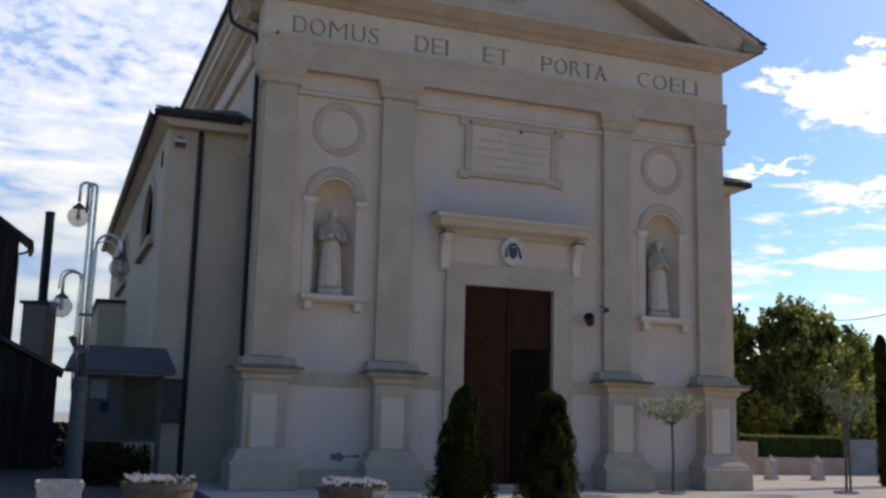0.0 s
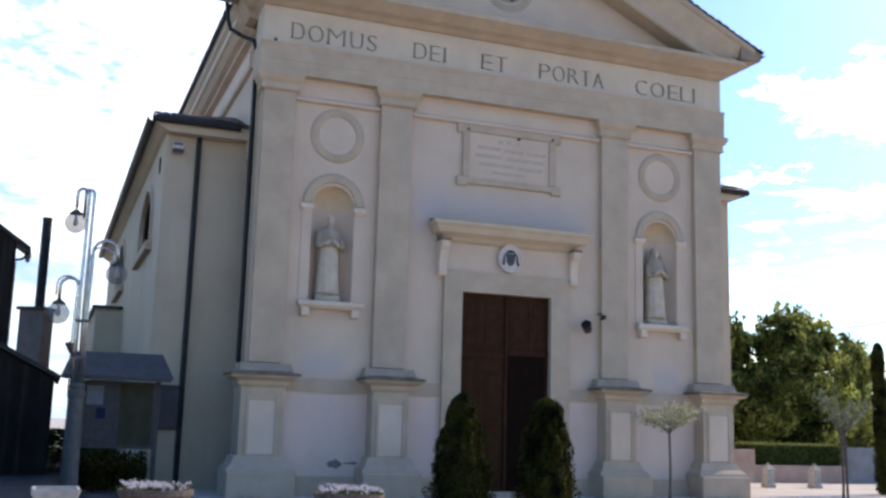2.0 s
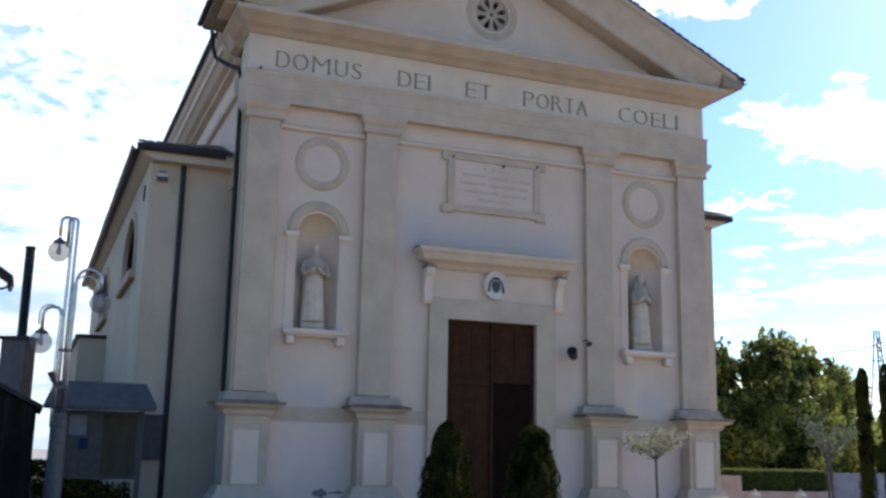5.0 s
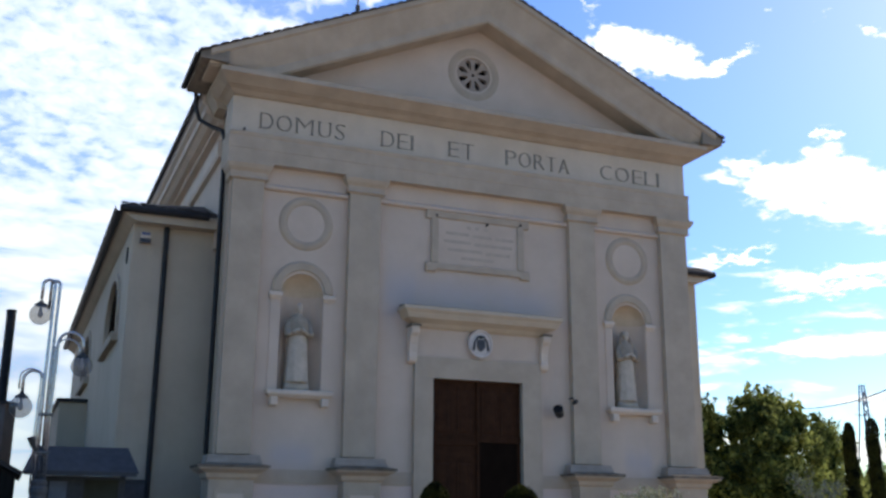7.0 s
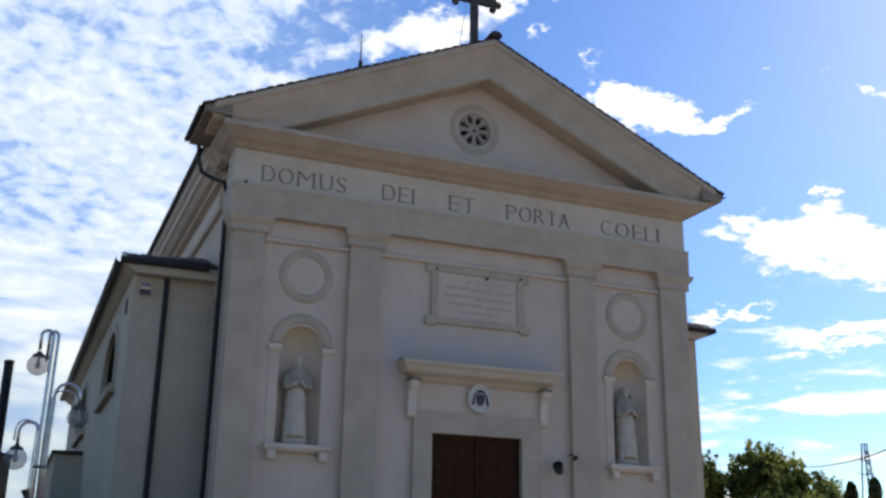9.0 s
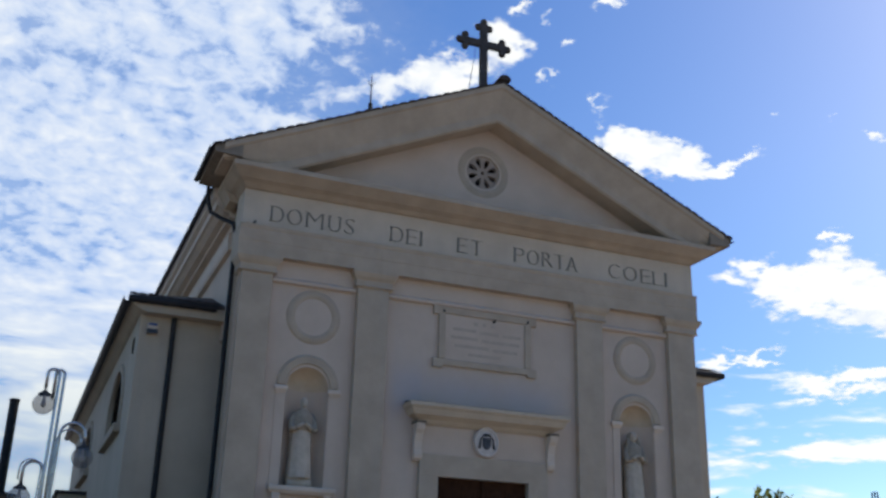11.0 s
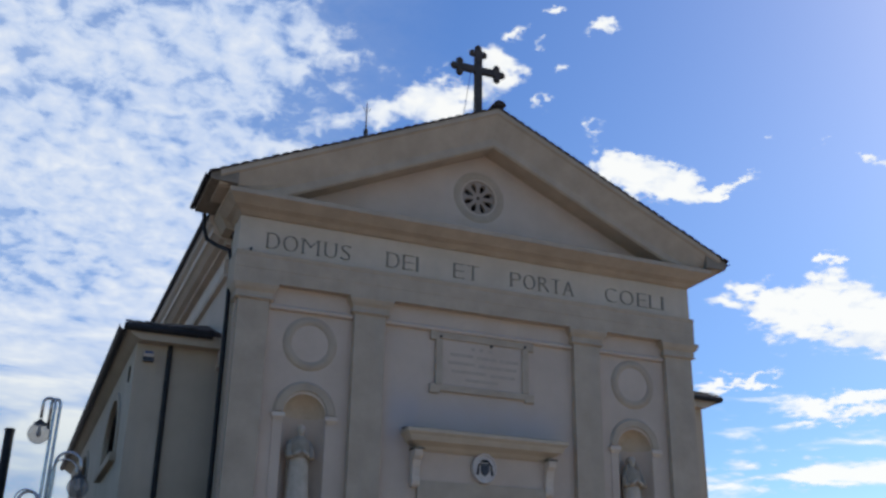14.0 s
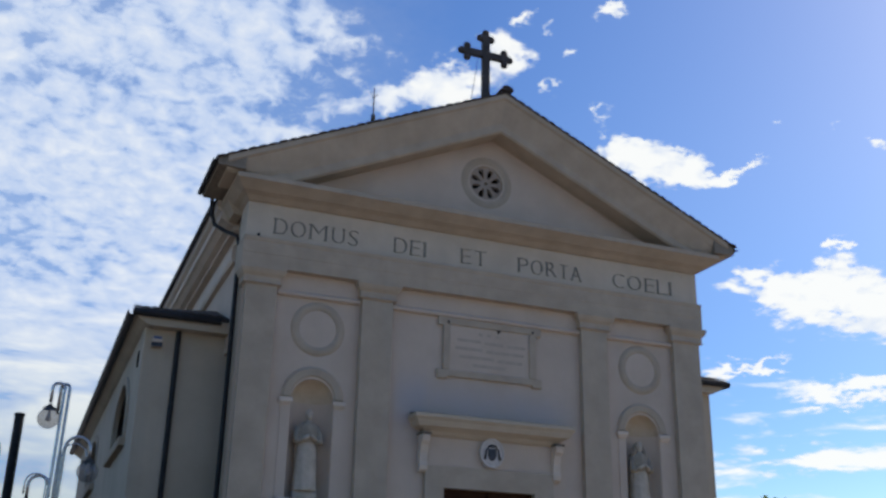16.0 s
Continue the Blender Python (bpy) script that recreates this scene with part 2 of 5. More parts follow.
def leafy(name, c1, c2, trans=0.35, rough=0.6, patch=0.0):
    """Leaves: each clump its own tone, some light through the blade."""
    m = bpy.data.materials.new(name)
    m.use_nodes = True
    t = m.node_tree
    b = t.nodes["Principled BSDF"]
    g = t.nodes.new("ShaderNodeNewGeometry")
    ramp = t.nodes.new("ShaderNodeValToRGB")
    ramp.color_ramp.elements[0].color, ramp.color_ramp.elements[1].color = (*c1, 1), (*c2, 1)
    value = g.outputs["Random Per Island"]
    if patch:                                             # whole boughs dark or yellow: shade and sun put into the leaf colour
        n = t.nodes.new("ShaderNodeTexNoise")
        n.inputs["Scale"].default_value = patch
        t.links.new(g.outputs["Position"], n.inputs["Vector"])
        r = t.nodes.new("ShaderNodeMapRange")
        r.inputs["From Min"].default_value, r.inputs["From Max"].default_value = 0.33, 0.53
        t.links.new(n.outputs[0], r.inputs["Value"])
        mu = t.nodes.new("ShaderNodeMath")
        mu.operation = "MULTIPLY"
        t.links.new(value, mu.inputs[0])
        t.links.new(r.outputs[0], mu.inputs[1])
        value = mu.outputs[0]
    t.links.new(value, ramp.inputs[0])
    t.links.new(ramp.outputs[0], b.inputs["Base Color"])
    b.inputs["Roughness"].default_value = rough
    b.inputs["Specular IOR Level"].default_value = 0.12
    tr = t.nodes.new("ShaderNodeBsdfTranslucent")
    t.links.new(ramp.outputs[0], tr.inputs["Color"])
    mx = t.nodes.new("ShaderNodeMixShader")
    mx.inputs[0].default_value = trans
    t.links.new(b.outputs[0], mx.inputs[1])
    t.links.new(tr.outputs[0], mx.inputs[2])
    t.links.new(mx.outputs[0], t.nodes["Material Output"].inputs[0])
    return m


# dark and yellow ends of these two carry shaded and sunlit boughs
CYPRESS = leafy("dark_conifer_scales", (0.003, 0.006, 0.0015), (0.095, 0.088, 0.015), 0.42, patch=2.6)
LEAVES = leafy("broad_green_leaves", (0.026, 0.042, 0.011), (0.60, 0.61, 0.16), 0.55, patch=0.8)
HEDGE = leafy("clipped_hedge_leaves", (0.012, 0.028, 0.007), (0.14, 0.18, 0.05), 0.3)
OLIVE = leafy("grey_green_leaves", (0.10, 0.115, 0.075), (0.22, 0.235, 0.16), 0.3)
PALELEAF = leafy("pale_yellow_green_leaves", (0.20, 0.20, 0.11), (0.56, 0.53, 0.36), 0.35)
PETAL = leafy("white_pink_petals", (0.55, 0.45, 0.48), (0.8, 0.76, 0.78), 0.3)


# ---- building helpers ----
def box(bm, x0, x1, y0, y1, z0, z1):
    v = [bm.verts.new(p) for p in ((x0, y0, z0), (x1, y0, z0), (x1, y1, z0), (x0, y1, z0), (x0, y0, z1), (x1, y0, z1), (x1, y1, z1), (x0, y1, z1))]
    for f in ((3, 2, 1, 0), (4, 5, 6, 7), (0, 1, 5, 4), (1, 2, 6, 5), (2, 3, 7, 6), (3, 0, 4, 7)):
        bm.faces.new([v[i] for i in f])
    return v


def loft(bm, rings, close=True, caps=True):
    """Skin through rings of equally many points."""
    vs = [[bm.verts.new(p) for p in r] for r in rings]
    n = len(rings[0])
    for a, b in zip(vs, vs[1:]):
        for i in range(n if close else n - 1):
            j = (i + 1) % n
            bm.faces.new((a[i], a[j], b[j], b[i]))
    if caps and close:
        bm.faces.new(vs[0][::-1])
        bm.faces.new(vs[-1])
    return vs


def tube(bm, pts, r, seg=10):
    """A round bar along a line of points; r a number or one radius a point."""
    pts = [Vector(p) for p in pts]
    rs = r if isinstance(r, (list, tuple)) else [r] * len(pts)
    rings, side = [], None
    for i, p in enumerate(pts):
        d = (pts[min(i + 1, len(pts) - 1)] - pts[max(i - 1, 0)]).normalized()
        if side is None or abs(side.dot(d)) > 0.95:
            side = d.orthogonal().normalized()
        side = (side - d * side.dot(d)).normalized()
        up = d.cross(side)
        rings.append([p + (side * math.cos(a) + up * math.sin(a)) * rs[i] for a in [2 * math.pi * k / seg for k in range(seg)]])
    loft(bm, rings)


def turned(bm, profile, cx, cy, seg=20):
    """A body of rotation: profile of (radius, z)."""
    loft(bm, [[(cx + r * math.cos(2 * math.pi * k / seg), cy + r * math.sin(2 * math.pi * k / seg), z) for k in range(seg)] for r, z in profile])


def moulding(bm, x0, x1, profile, back, side=1.0):
    """A moulding that returns round a block: profile of (projection, z); y front is -projection; sides spread alike."""
    rings = []
    for d, z in profile:
        e = d * side
        rings.append([(x0 - e, -d, z), (x1 + e, -d, z), (x1 + e, back, z), (x0 - e, back, z)])
    loft(bm, rings)


def mesh_of(name, bm, mat, smooth=False):
    bmesh.ops.recalc_face_normals(bm, faces=bm.faces)
    me = bpy.data.meshes.new(name)
    bm.to_mesh(me)
    bm.free()
    me.materials.append(mat)
    if smooth:
        me.polygons.foreach_set("use_smooth", [True] * len(me.polygons))
    return me


def part(name, bm, mat, parent=None, label="", smooth=False):
    ob = new(name, mesh_of(name, bm, mat, smooth))
    if parent is not None:
        ob.parent = parent
    if label:
        ob["label"] = label
    return ob


def soft_edges(ob, width=0.02, seg=2):
    md = ob.modifiers.new("worn_edges", "BEVEL")
    md.width, md.segments, md.limit_method, md.angle_limit = width, seg, "ANGLE", radians(35)
    return ob


def thing(name, label, category, at=(0, 0, 0), group="", kind=""):
    ob = new(name)
    ob.location = at
    ob.empty_display_size = 0.2
    return tagged(ob, label, category, group, kind)


def holed(bm, outer, holes, y):
    """A flat face in the plane y with holes in it: loops of (x, z)."""
    edges = []
    loops = []
    for lp in [outer] + holes:
        vs = [bm.verts.new((x, y, z)) for x, z in lp]
        loops.append(vs)
        edges += [bm.edges.new((vs[i], vs[(i + 1) % len(vs)])) for i in range(len(vs))]
    bmesh.ops.triangle_fill(bm, use_beauty=True, use_dissolve=False, edges=edges)
    return loops


# ---- ground ----
bm = bmesh.new()
xs = [-900, -300, -100, -40] + [-30 + 3 * i for i in range(24)] + [60, 120, 300, 900]
ys = [-900, -200, -60] + [-30 + 3 * i for i in range(22)] + [60, 150, 400, 900]
grid = [[bm.verts.new((x, y, 0)) for x in xs] for y in ys]
for j in range(len(ys) - 1):
    for i in range(len(xs) - 1):
        bm.faces.new((grid[j][i], grid[j][i + 1], grid[j + 1][i + 1], grid[j + 1][i]))
tagged(part("ground", bm, GROUND), "pale stone-paved church square, sunlit beyond the church's shadow", "ground", kind="structure")

# dark sheet over the paving: the church's shade deepened by colour
SHADE_GROUND = material("shade_dark_ground", (0.045, 0.042, 0.040), (0.085, 0.080, 0.076), scale=2.0, fine=80, spec=0.15)
bm = bmesh.new()
box(bm, -40.0, -6.9, -4.6, 30.0, -0.2, 0.006)
tagged(part("asphalt_lane", bm, SHADE_GROUND), "dark grey sheet added for the shaded ground beside the church", "lane", kind="structure")

# ---- the church ----
church = thing("church", "pale plastered classical church with pediment, statues in niches and wooden door", "church")
CX = 0.08                      # axis of portal, plaque and crest
NICHES = (-4.19, 4.25)
NR, NSPRING, NSILL, NDEEP = 0.48, 6.25, 4.125, 0.80


def arch(cx, r, z0, zs, n=14):
    return [(cx - r, z0), (cx + r, z0)] + [(cx + r * math.cos(math.pi * k / n), zs + r * math.sin(math.pi * k / n)) for k in range(n + 1)]


bm = bmesh.new()
outer = [(-5.95, 0.0), (CX - 1.2, 0.0), (CX - 1.2, 4.65), (CX + 1.13, 4.65), (CX + 1.13, 0.0), (5.95, 0.0), (5.95, 9.3), (-5.95, 9.3)]
holed(bm, outer, [arch(c, NR, NSILL, NSPRING) for c in NICHES], 0.0)
part("facade_wall", bm, PLASTER, church, "pale plaster front wall with faint rain streaks")
bm = bmesh.new()
box(bm, -5.25, 5.25, 0.85, 0.95, 0.0, 10.8)
part("facade_core", bm, PLASTER, church)
# pale repainted dado between the pedestals
for xa, xb in ((-5.15, -3.24), (-2.40, CX - 1.60), (CX + 1.60, 2.48), (3.30, 5.18)):
    bm = bmesh.new()
    box(bm, xa, xb, -0.02, 0.0, 0.40, 2.16)
    part("dado_panel", bm, LILAC, church, "paler repainted plaster dado")

for c in NICHES:                                                         # round-headed niche
    bm = bmesh.new()
    n, m = 14, 7
    shell = [[(c - NR * math.cos(math.pi * k / n), NR * math.sin(math.pi * k / n) * NDEEP, z) for z in (NSILL, 5.2, NSPRING)] for k in range(n + 1)]
    conch = [[(c - NR * math.cos(math.pi * k / n) * math.cos(b), NR * math.sin(math.pi * k / n) * math.cos(b) * NDEEP, NSPRING + NR * math.sin(b)) for b in [math.pi / 2 * j / m for j in range(m + 1)]] for k in range(n + 1)]
    loft(bm, shell, close=False)
    bm.faces.new([bm.verts.new((c - NR * math.cos(math.pi * k / n), NR * math.sin(math.pi * k / n) * NDEEP, NSILL)) for k in range(n + 1)])
    niche = part("niche", bm, PLASTER, church, "round-headed statue niche with shaded hollow", smooth=True)
    bm = bmesh.new()
    loft(bm, conch, close=False)
    part("conch", bm, OCHRE, niche, "ochre half-dome", smooth=True)
    # architrave round the arch, with little capitals and a sill on two brackets
    bm = bmesh.new()
    ring = []
    for k in range(17):
        a = math.pi * k / 16
        ca, sa = -math.cos(a), math.sin(a)
        ring.append([(c + ca * r, y, NSPRING + 0.05 + sa * r) for r, y in ((NR + 0.01, -0.002), (NR + 0.03, -0.04), (NR + 0.17, -0.055), (NR + 0.22, -0.03), (NR + 0.23, -0.002))])
    loft(bm, ring)
    part("arch_band", bm, STONE, niche, "moulded stone arch")
    for s in (-1, 1):
        bm = bmesh.new()
        x = c + s * (NR + 0.12)
        box(bm, x - 0.10, x + 0.10, -0.016, 0.0, NSILL, 6.13)
        part("jamb", bm, PLASTER, niche)
        bm = bmesh.new()
        moulding(bm, x - 0.06, x + 0.06, [(0.03, 6.10), (0.05, 6.13), (0.09, 6.18), (0.09, 6.25), (0.07, 6.27)], 0.0)
        part("impost", bm, PANEL, niche)
        bm = bmesh.new()
        x = c + s * 0.56
        box(bm, x - 0.09, x + 0.09, -0.19, 0.0, 3.78, 3.97)
        soft_edges(part("sill_bracket", bm, PANEL, niche), 0.03)
    bm = bmesh.new()
    moulding(bm, c - 0.51, c + 0.51, [(0.15, 3.96), (0.18, 3.99), (0.22, 4.03), (0.22, 4.10), (0.19, 4.125)], 0.02)
    part("niche_sill", bm, PANEL, niche, "white stone sill")
    # round medallion above
    bm = bmesh.new()
    R0 = 0.62
    rings = []
    for k in range(32):
        a = 2 * math.pi * k / 32
        rings.append([(c + 0.02 + math.cos(a) * r, y, 7.88 + math.sin(a) * r) for r, y in ((R0 + 0.01, -0.002), (R0 - 0.03, -0.035), (R0 - 0.10, -0.055), (R0 - 0.17, -0.035), (R0 - 0.2, -0.002))])
    rings.append(rings[0])
    loft(bm, rings, caps=False)
    med = part("medallion_ring", bm, STONE, church, "round moulded stone ring")
    bm = bmesh.new()
    loft(bm, [[(c + 0.02 + math.cos(2 * math.pi * k / 32) * 0.43, y, 7.88 + math.sin(2 * math.pi * k / 32) * 0.43) for k in range(32)] for y in (-0.004, -0.014)])
    part("medallion_field", bm, PLASTER, med)

# pilasters on pedestals
PIL = [(-6.05, -5.17), (-3.22, -2.42), (2.50, 3.28), (5.20, 6.05)]
for x0, x1 in PIL:
    p0 = x0
    x0 += 0.13 * (x0 < -6)                              # the corner shaft stands in from its pedestal
    bm = bmesh.new()
    box(bm, x0 + 0.02, x1 - 0.02, -0.15, 0.45, 2.74, 8.72)
    pil = soft_edges(part("pilaster", bm, STONE, church, "flat stone-coloured pilaster"), 0.015)
    bm = bmesh.new()
    moulding(bm, x0 + 0.12, x1 - 0.12, [(0.32, 2.52), (0.32, 2.58), (0.30, 2.62), (0.29, 2.66), (0.275, 2.72)], 0.3)
    part("pilaster_base", bm, MOSSY, pil, "grimy moulded base")
    bm = bmesh.new()
    moulding(bm, x0 + 0.15, x1 - 0.15, [(0.17, 8.70), (0.22, 8.73), (0.19, 8.77), (0.19, 8.88), (0.25, 8.95), (0.29, 9.04), (0.29, 9.10)], 0.3)
    part("capital", bm, STONE, pil, "moulded stone-coloured capital")
    x0 = p0
    bm = bmesh.new()
    box(bm, x0 - 0.02, x1 + 0.02, -0.42, 0.4, 0.80, 2.24)
    ped = soft_edges(part("pedestal", bm, STONE, church, "stone pedestal with a pale sunk panel"), 0.02)
    bm = bmesh.new()
    xm = (x0 + x1) / 2
    box(bm, xm - 0.27, xm + 0.27, -0.424, -0.40, 0.86, 1.94)
    part("pedestal_panel", bm, PANEL, ped, "pale plaster panel")
    for a, b, c0, c1 in ((xm - 0.33, xm - 0.27, 0.80, 2.0), (xm + 0.27, xm + 0.33, 0.80, 2.0)):
        bm = bmesh.new()
        box(bm, a, b, -0.445, -0.40, c0, c1)
        part("panel_frame", bm, STONE, ped)
    bm = bmesh.new()
    moulding(bm, x0 + 0.40, x1 - 0.40, [(0.44, 2.22), (0.48, 2.26), (0.50, 2.34), (0.62, 2.40), (0.66, 2.42), (0.66, 2.452)], 0.3)
    part("pedestal_cornice", bm, STONE, ped)
    bm = bmesh.new()
    moulding(bm, x0 + 0.40, x1 - 0.40, [(0.67, 2.45), (0.695, 2.462), (0.695, 2.50), (0.45, 2.545)], 0.25)
    part("ledge_top", bm, DIRTY, ped, "rain-blackened ledge")
    bm = bmesh.new()
    moulding(bm, x0 + 0.35, x1 - 0.35, [(0.62, 0.50), (0.60, 0.56), (0.50, 0.66), (0.47, 0.74), (0.44, 0.82)], 0.35)
    part("pedestal_base", bm, STONE, ped)
    bm = bmesh.new()
    box(bm, x0 - 0.26, x1 + 0.26, -0.72, 0.4, 0.0, 0.50)
    soft_edges(part("plinth", bm, STONE, ped), 0.03)

# wall between the pedestals: plinth course and dado band
for xa, xb in ((-5.0, -3.4), (-2.22, CX - 1.62), (CX + 1.62, 2.30), (3.48, 5.0)):
    bm = bmesh.new()
    box(bm, xa - 0.2, xb + 0.2 * (xb > 0 or xb < -3), -0.12, 0.05, 0.0, 0.40)
    part("wall_plinth", bm, STONE, church)
    bm = bmesh.new()
    box(bm, xa - 0.2, xb + 0.2 * (xb > 0 or xb < -3), -0.05, 0.05, 2.16, 2.46)
    part("dado_band", bm, STONE, church)
# sunk band under the architrave
for xa, xb in ((-5.17, -3.22), (-2.42, 2.50), (3.28, 5.20)):
    bm = bmesh.new()
    rings = [[(x, y, z) for y, z in ((0.01, 8.56), (-0.10, 8.58), (-0.11, 8.64), (-0.04, 8.70), (-0.04, 9.20), (0.01, 9.20))] for x in (xa, xb)]
    loft(bm, rings)
    part("necking_band", bm, PLASTER, church)

# entablature
bm = bmesh.new()
rings = [[(x, y, z) for y, z in ((-0.24, 9.10), (-0.24, 9.40), (-0.25, 9.41), (-0.25, 9.68), (-0.27, 9.72), (-0.28, 9.78), (0.6, 9.78), (0.6, 9.10))] for x in (-6.05, 6.10)]
loft(bm, rings)
part("architrave", bm, STONE, church)
bm = bmesh.new()
box(bm, -6.0, 6.06, -0.15, 0.6, 9.78, 10.68)
frieze = part("frieze", bm, FRIEZE, church, "pale frieze with dark roman capitals")
bm = bmesh.new()
moulding(bm, -5.86, 5.86, [(0.22, 10.655), (0.26, 10.68), (0.34, 10.73), (0.44, 10.765), (0.50, 10.78), (0.60, 10.84), (0.72, 10.91), (0.78, 10.94), (0.78, 11.05), (0.60, 11.07)], 0.6, 0.7)
part("cornice", bm, STONE, church, "deep moulded stone cornice")

# inscription
def glyph(ch, size):
    cu = bpy.data.curves.new("letter", "FONT")
    cu.body, cu.size, cu.extrude, cu.align_x, cu.offset = ch, size, 0.008, "LEFT", -0.0175
    ob = bpy.data.objects.new("letter", cu)
    scene.collection.objects.link(ob)
    dg = bpy.context.evaluated_depsgraph_get()
    me = bpy.data.meshes.new_from_object(ob.evaluated_get(dg))
    bpy.data.objects.remove(ob)
    bpy.data.curves.remove(cu)
    return me


WORDS = [("DOMUS", -5.36, -3.30), ("DEI", -2.47, -1.53), ("ET", -0.75, 0.02), ("PORTA", 0.79, 2.64), ("COELI", 3.50, 5.42)]
SERIFS = {"D": (0.03,), "E": (0.05,), "P": (0.05,), "R": (0.05,), "L": (0.05,), "I": (0.5,), "T": (0.5,), "M": (0.02, 0.98), "A": (0.02, 0.98), "U": (0.05, 0.95)}
WIDTH = {"M": 1.25, "O": 1.05, "I": 0.42, "E": 0.75, "T": 0.85, "S": 0.75, "L": 0.75}
for word, xa, xb in WORDS:
    total = sum(WIDTH.get(ch, 0.9) for ch in word)
    x = xa
    for ch in word:
        w = WIDTH.get(ch, 0.9) * (xb - xa) / total
        me = glyph(ch, 0.48)
        co = [v.co.copy() for v in me.vertices]
        lo, hi = min(c.x for c in co), max(c.x for c in co)
        z0, z1 = min(c.y for c in co), max(c.y for c in co)
        use = w * (0.72 if ch != "I" else 0.17)
        for v in me.vertices:
            v.co = Vector((x + (v.co.x - lo) / (hi - lo) * use, -0.162 - v.co.z, 9.955 + (v.co.y - z0) / (z1 - z0) * 0.365))
        bm = bmesh.new()                                  # swept sideways: broad uprights, thin cross strokes
        for i, dx in enumerate((-0.011, -0.004, 0.004, 0.011)):
            seen = len(bm.verts)
            bm.from_mesh(me)
            bm.verts.ensure_lookup_table()
            for v in bm.verts[seen:]:
                v.co.x += dx
                v.co.y -= 0.001 * i
        for share in SERIFS.get(ch, ()):                  # small serifs at the feet and heads of the uprights
            for z in (9.955, 10.308):
                if not (z > 10 and ch in "AT" or z < 10 and ch == "U"):
                    box(bm, x + share * use - 0.042, x + share * use + 0.042, -0.172, -0.150, z, z + 0.012)
        bm.to_mesh(me)
        bm.free()
        me.materials.clear()
        me.materials.append(LETTER)
        ob = new("letter", me)
        ob.parent = frieze
        x += w

# pediment
SL, SW, APEX = 0.4633, 0.4550, (0.13, 14.445)


def rake(x):
    return APEX[1] - (SL if x > APEX[0] else SW) * abs(x - APEX[0])


bm = bmesh.new()
q = [(-5.9, 11.0), (5.9, 11.0), (0, 13.9)]
RC = (-0.02, 12.27)
holed(bm, q, [[(RC[0] + 0.46 * math.cos(2 * math.pi * k / 32), RC[1] + 0.46 * math.sin(2 * math.pi * k / 32)) for k in range(32)]], 0.0)
part("tympanum", bm, PLASTER, church)
bm = bmesh.new()
PROFILE = [(-0.86, 0.0), (-0.86, -0.12), (-0.80, -0.16), (-0.74, -0.30), (-0.66, -0.50), (-0.60, -0.66), (-0.58, -0.72), (-0.58, -0.92), (-0.54, -0.965), (-0.02, -0.965), (0.3, -0.85), (0.3, 0.0)]
rings = []
for x in (-6.66, -6.0, -5.1, -4.0, APEX[0], 4.0, 5.1, 6.0, 6.66):
    zt = rake(x) - 0.005
    rings.append([(x, y, max(zt + dz, 11.04 - 0.0005 * i)) for i, (y, dz) in enumerate(PROFILE)])
loft(bm, rings)
part("raking_cornice", bm, STONE, church, "broad sloping cornice of the pediment")
# rose window: eight teardrop openings in a stone disc
bm = bmesh.new()
holes = []
for k in range(8):
    a = 2 * math.pi * (k + 0.5) / 8
    pts = []
    for j in range(12):
        b = 2 * math.pi * j / 12
        rr = 0.275 + 0.135 * math.cos(b)
        ww = 0.092 * math.sin(b) * (0.65 + 0.45 * math.cos(b))
        pts.append((RC[0] + rr * math.cos(a) - ww * math.sin(a), RC[1] + rr * math.sin(a) + ww * math.cos(a)))
    holes.append(pts)
holes.append([(RC[0] + 0.05 * math.cos(2 * math.pi * j / 8), RC[1] + 0.05 * math.sin(2 * math.pi * j / 8)) for j in range(8)])
holed(bm, [(RC[0] + 0.47 * math.cos(2 * math.pi * k / 32), RC[1] + 0.47 * math.sin(2 * math.pi * k / 32)) for k in range(32)], holes, 0.05)
ext = bmesh.ops.extrude_face_region(bm, geom=bm.faces[:])
bmesh.ops.translate(bm, verts=[e for e in ext["geom"] if isinstance(e, bmesh.types.BMVert)], vec=(0, 0.1, 0))
rose = part("rose_window", bm, MOSSY, church, "small round window with eight teardrop openings")
bm = bmesh.new()
rings = []
for k in range(32):
    a = 2 * math.pi * k / 32
    rings.append([(RC[0] + math.cos(a) * r, y, RC[1] + math.sin(a) * r) for r, y in ((0.70, -0.001), (0.66, -0.015), (0.58, -0.025), (0.50, 0.0), (0.45, 0.05), (0.45, 0.1), (0.70, 0.1))])
rings.append(rings[0])
loft(bm, rings, caps=False)
part("rose_ring", bm, STONE, rose)
# dark sheet behind the disc, so the openings show the shade as black
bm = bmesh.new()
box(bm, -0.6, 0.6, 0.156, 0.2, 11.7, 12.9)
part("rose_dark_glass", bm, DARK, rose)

# ---- portal ----
bm = bmesh.new()
box(bm, CX - 1.62, CX + 1.60, -0.12, 0.14, 4.575, 5.05)
portal = part("door_lintel", bm, STONE, church, "plain stone door lintel")
for sx in (-1, 1):
    xa, xb = sorted((CX + sx * (1.1 if sx > 0 else 1.165), CX + sx * (1.60 if sx > 0 else 1.62)))
    bm = bmesh.new()
    box(bm, xa, xb, -0.118, 0.14, 0.0, 4.574)
    part("door_jamb", bm, STONE, portal)
bm = bmesh.new()
box(bm, CX - 1.60, CX + 1.60, -0.07, 0.05, 5.05, 5.74)
part("portal_frieze", bm, PLASTER, portal)
bm = bmesh.new()
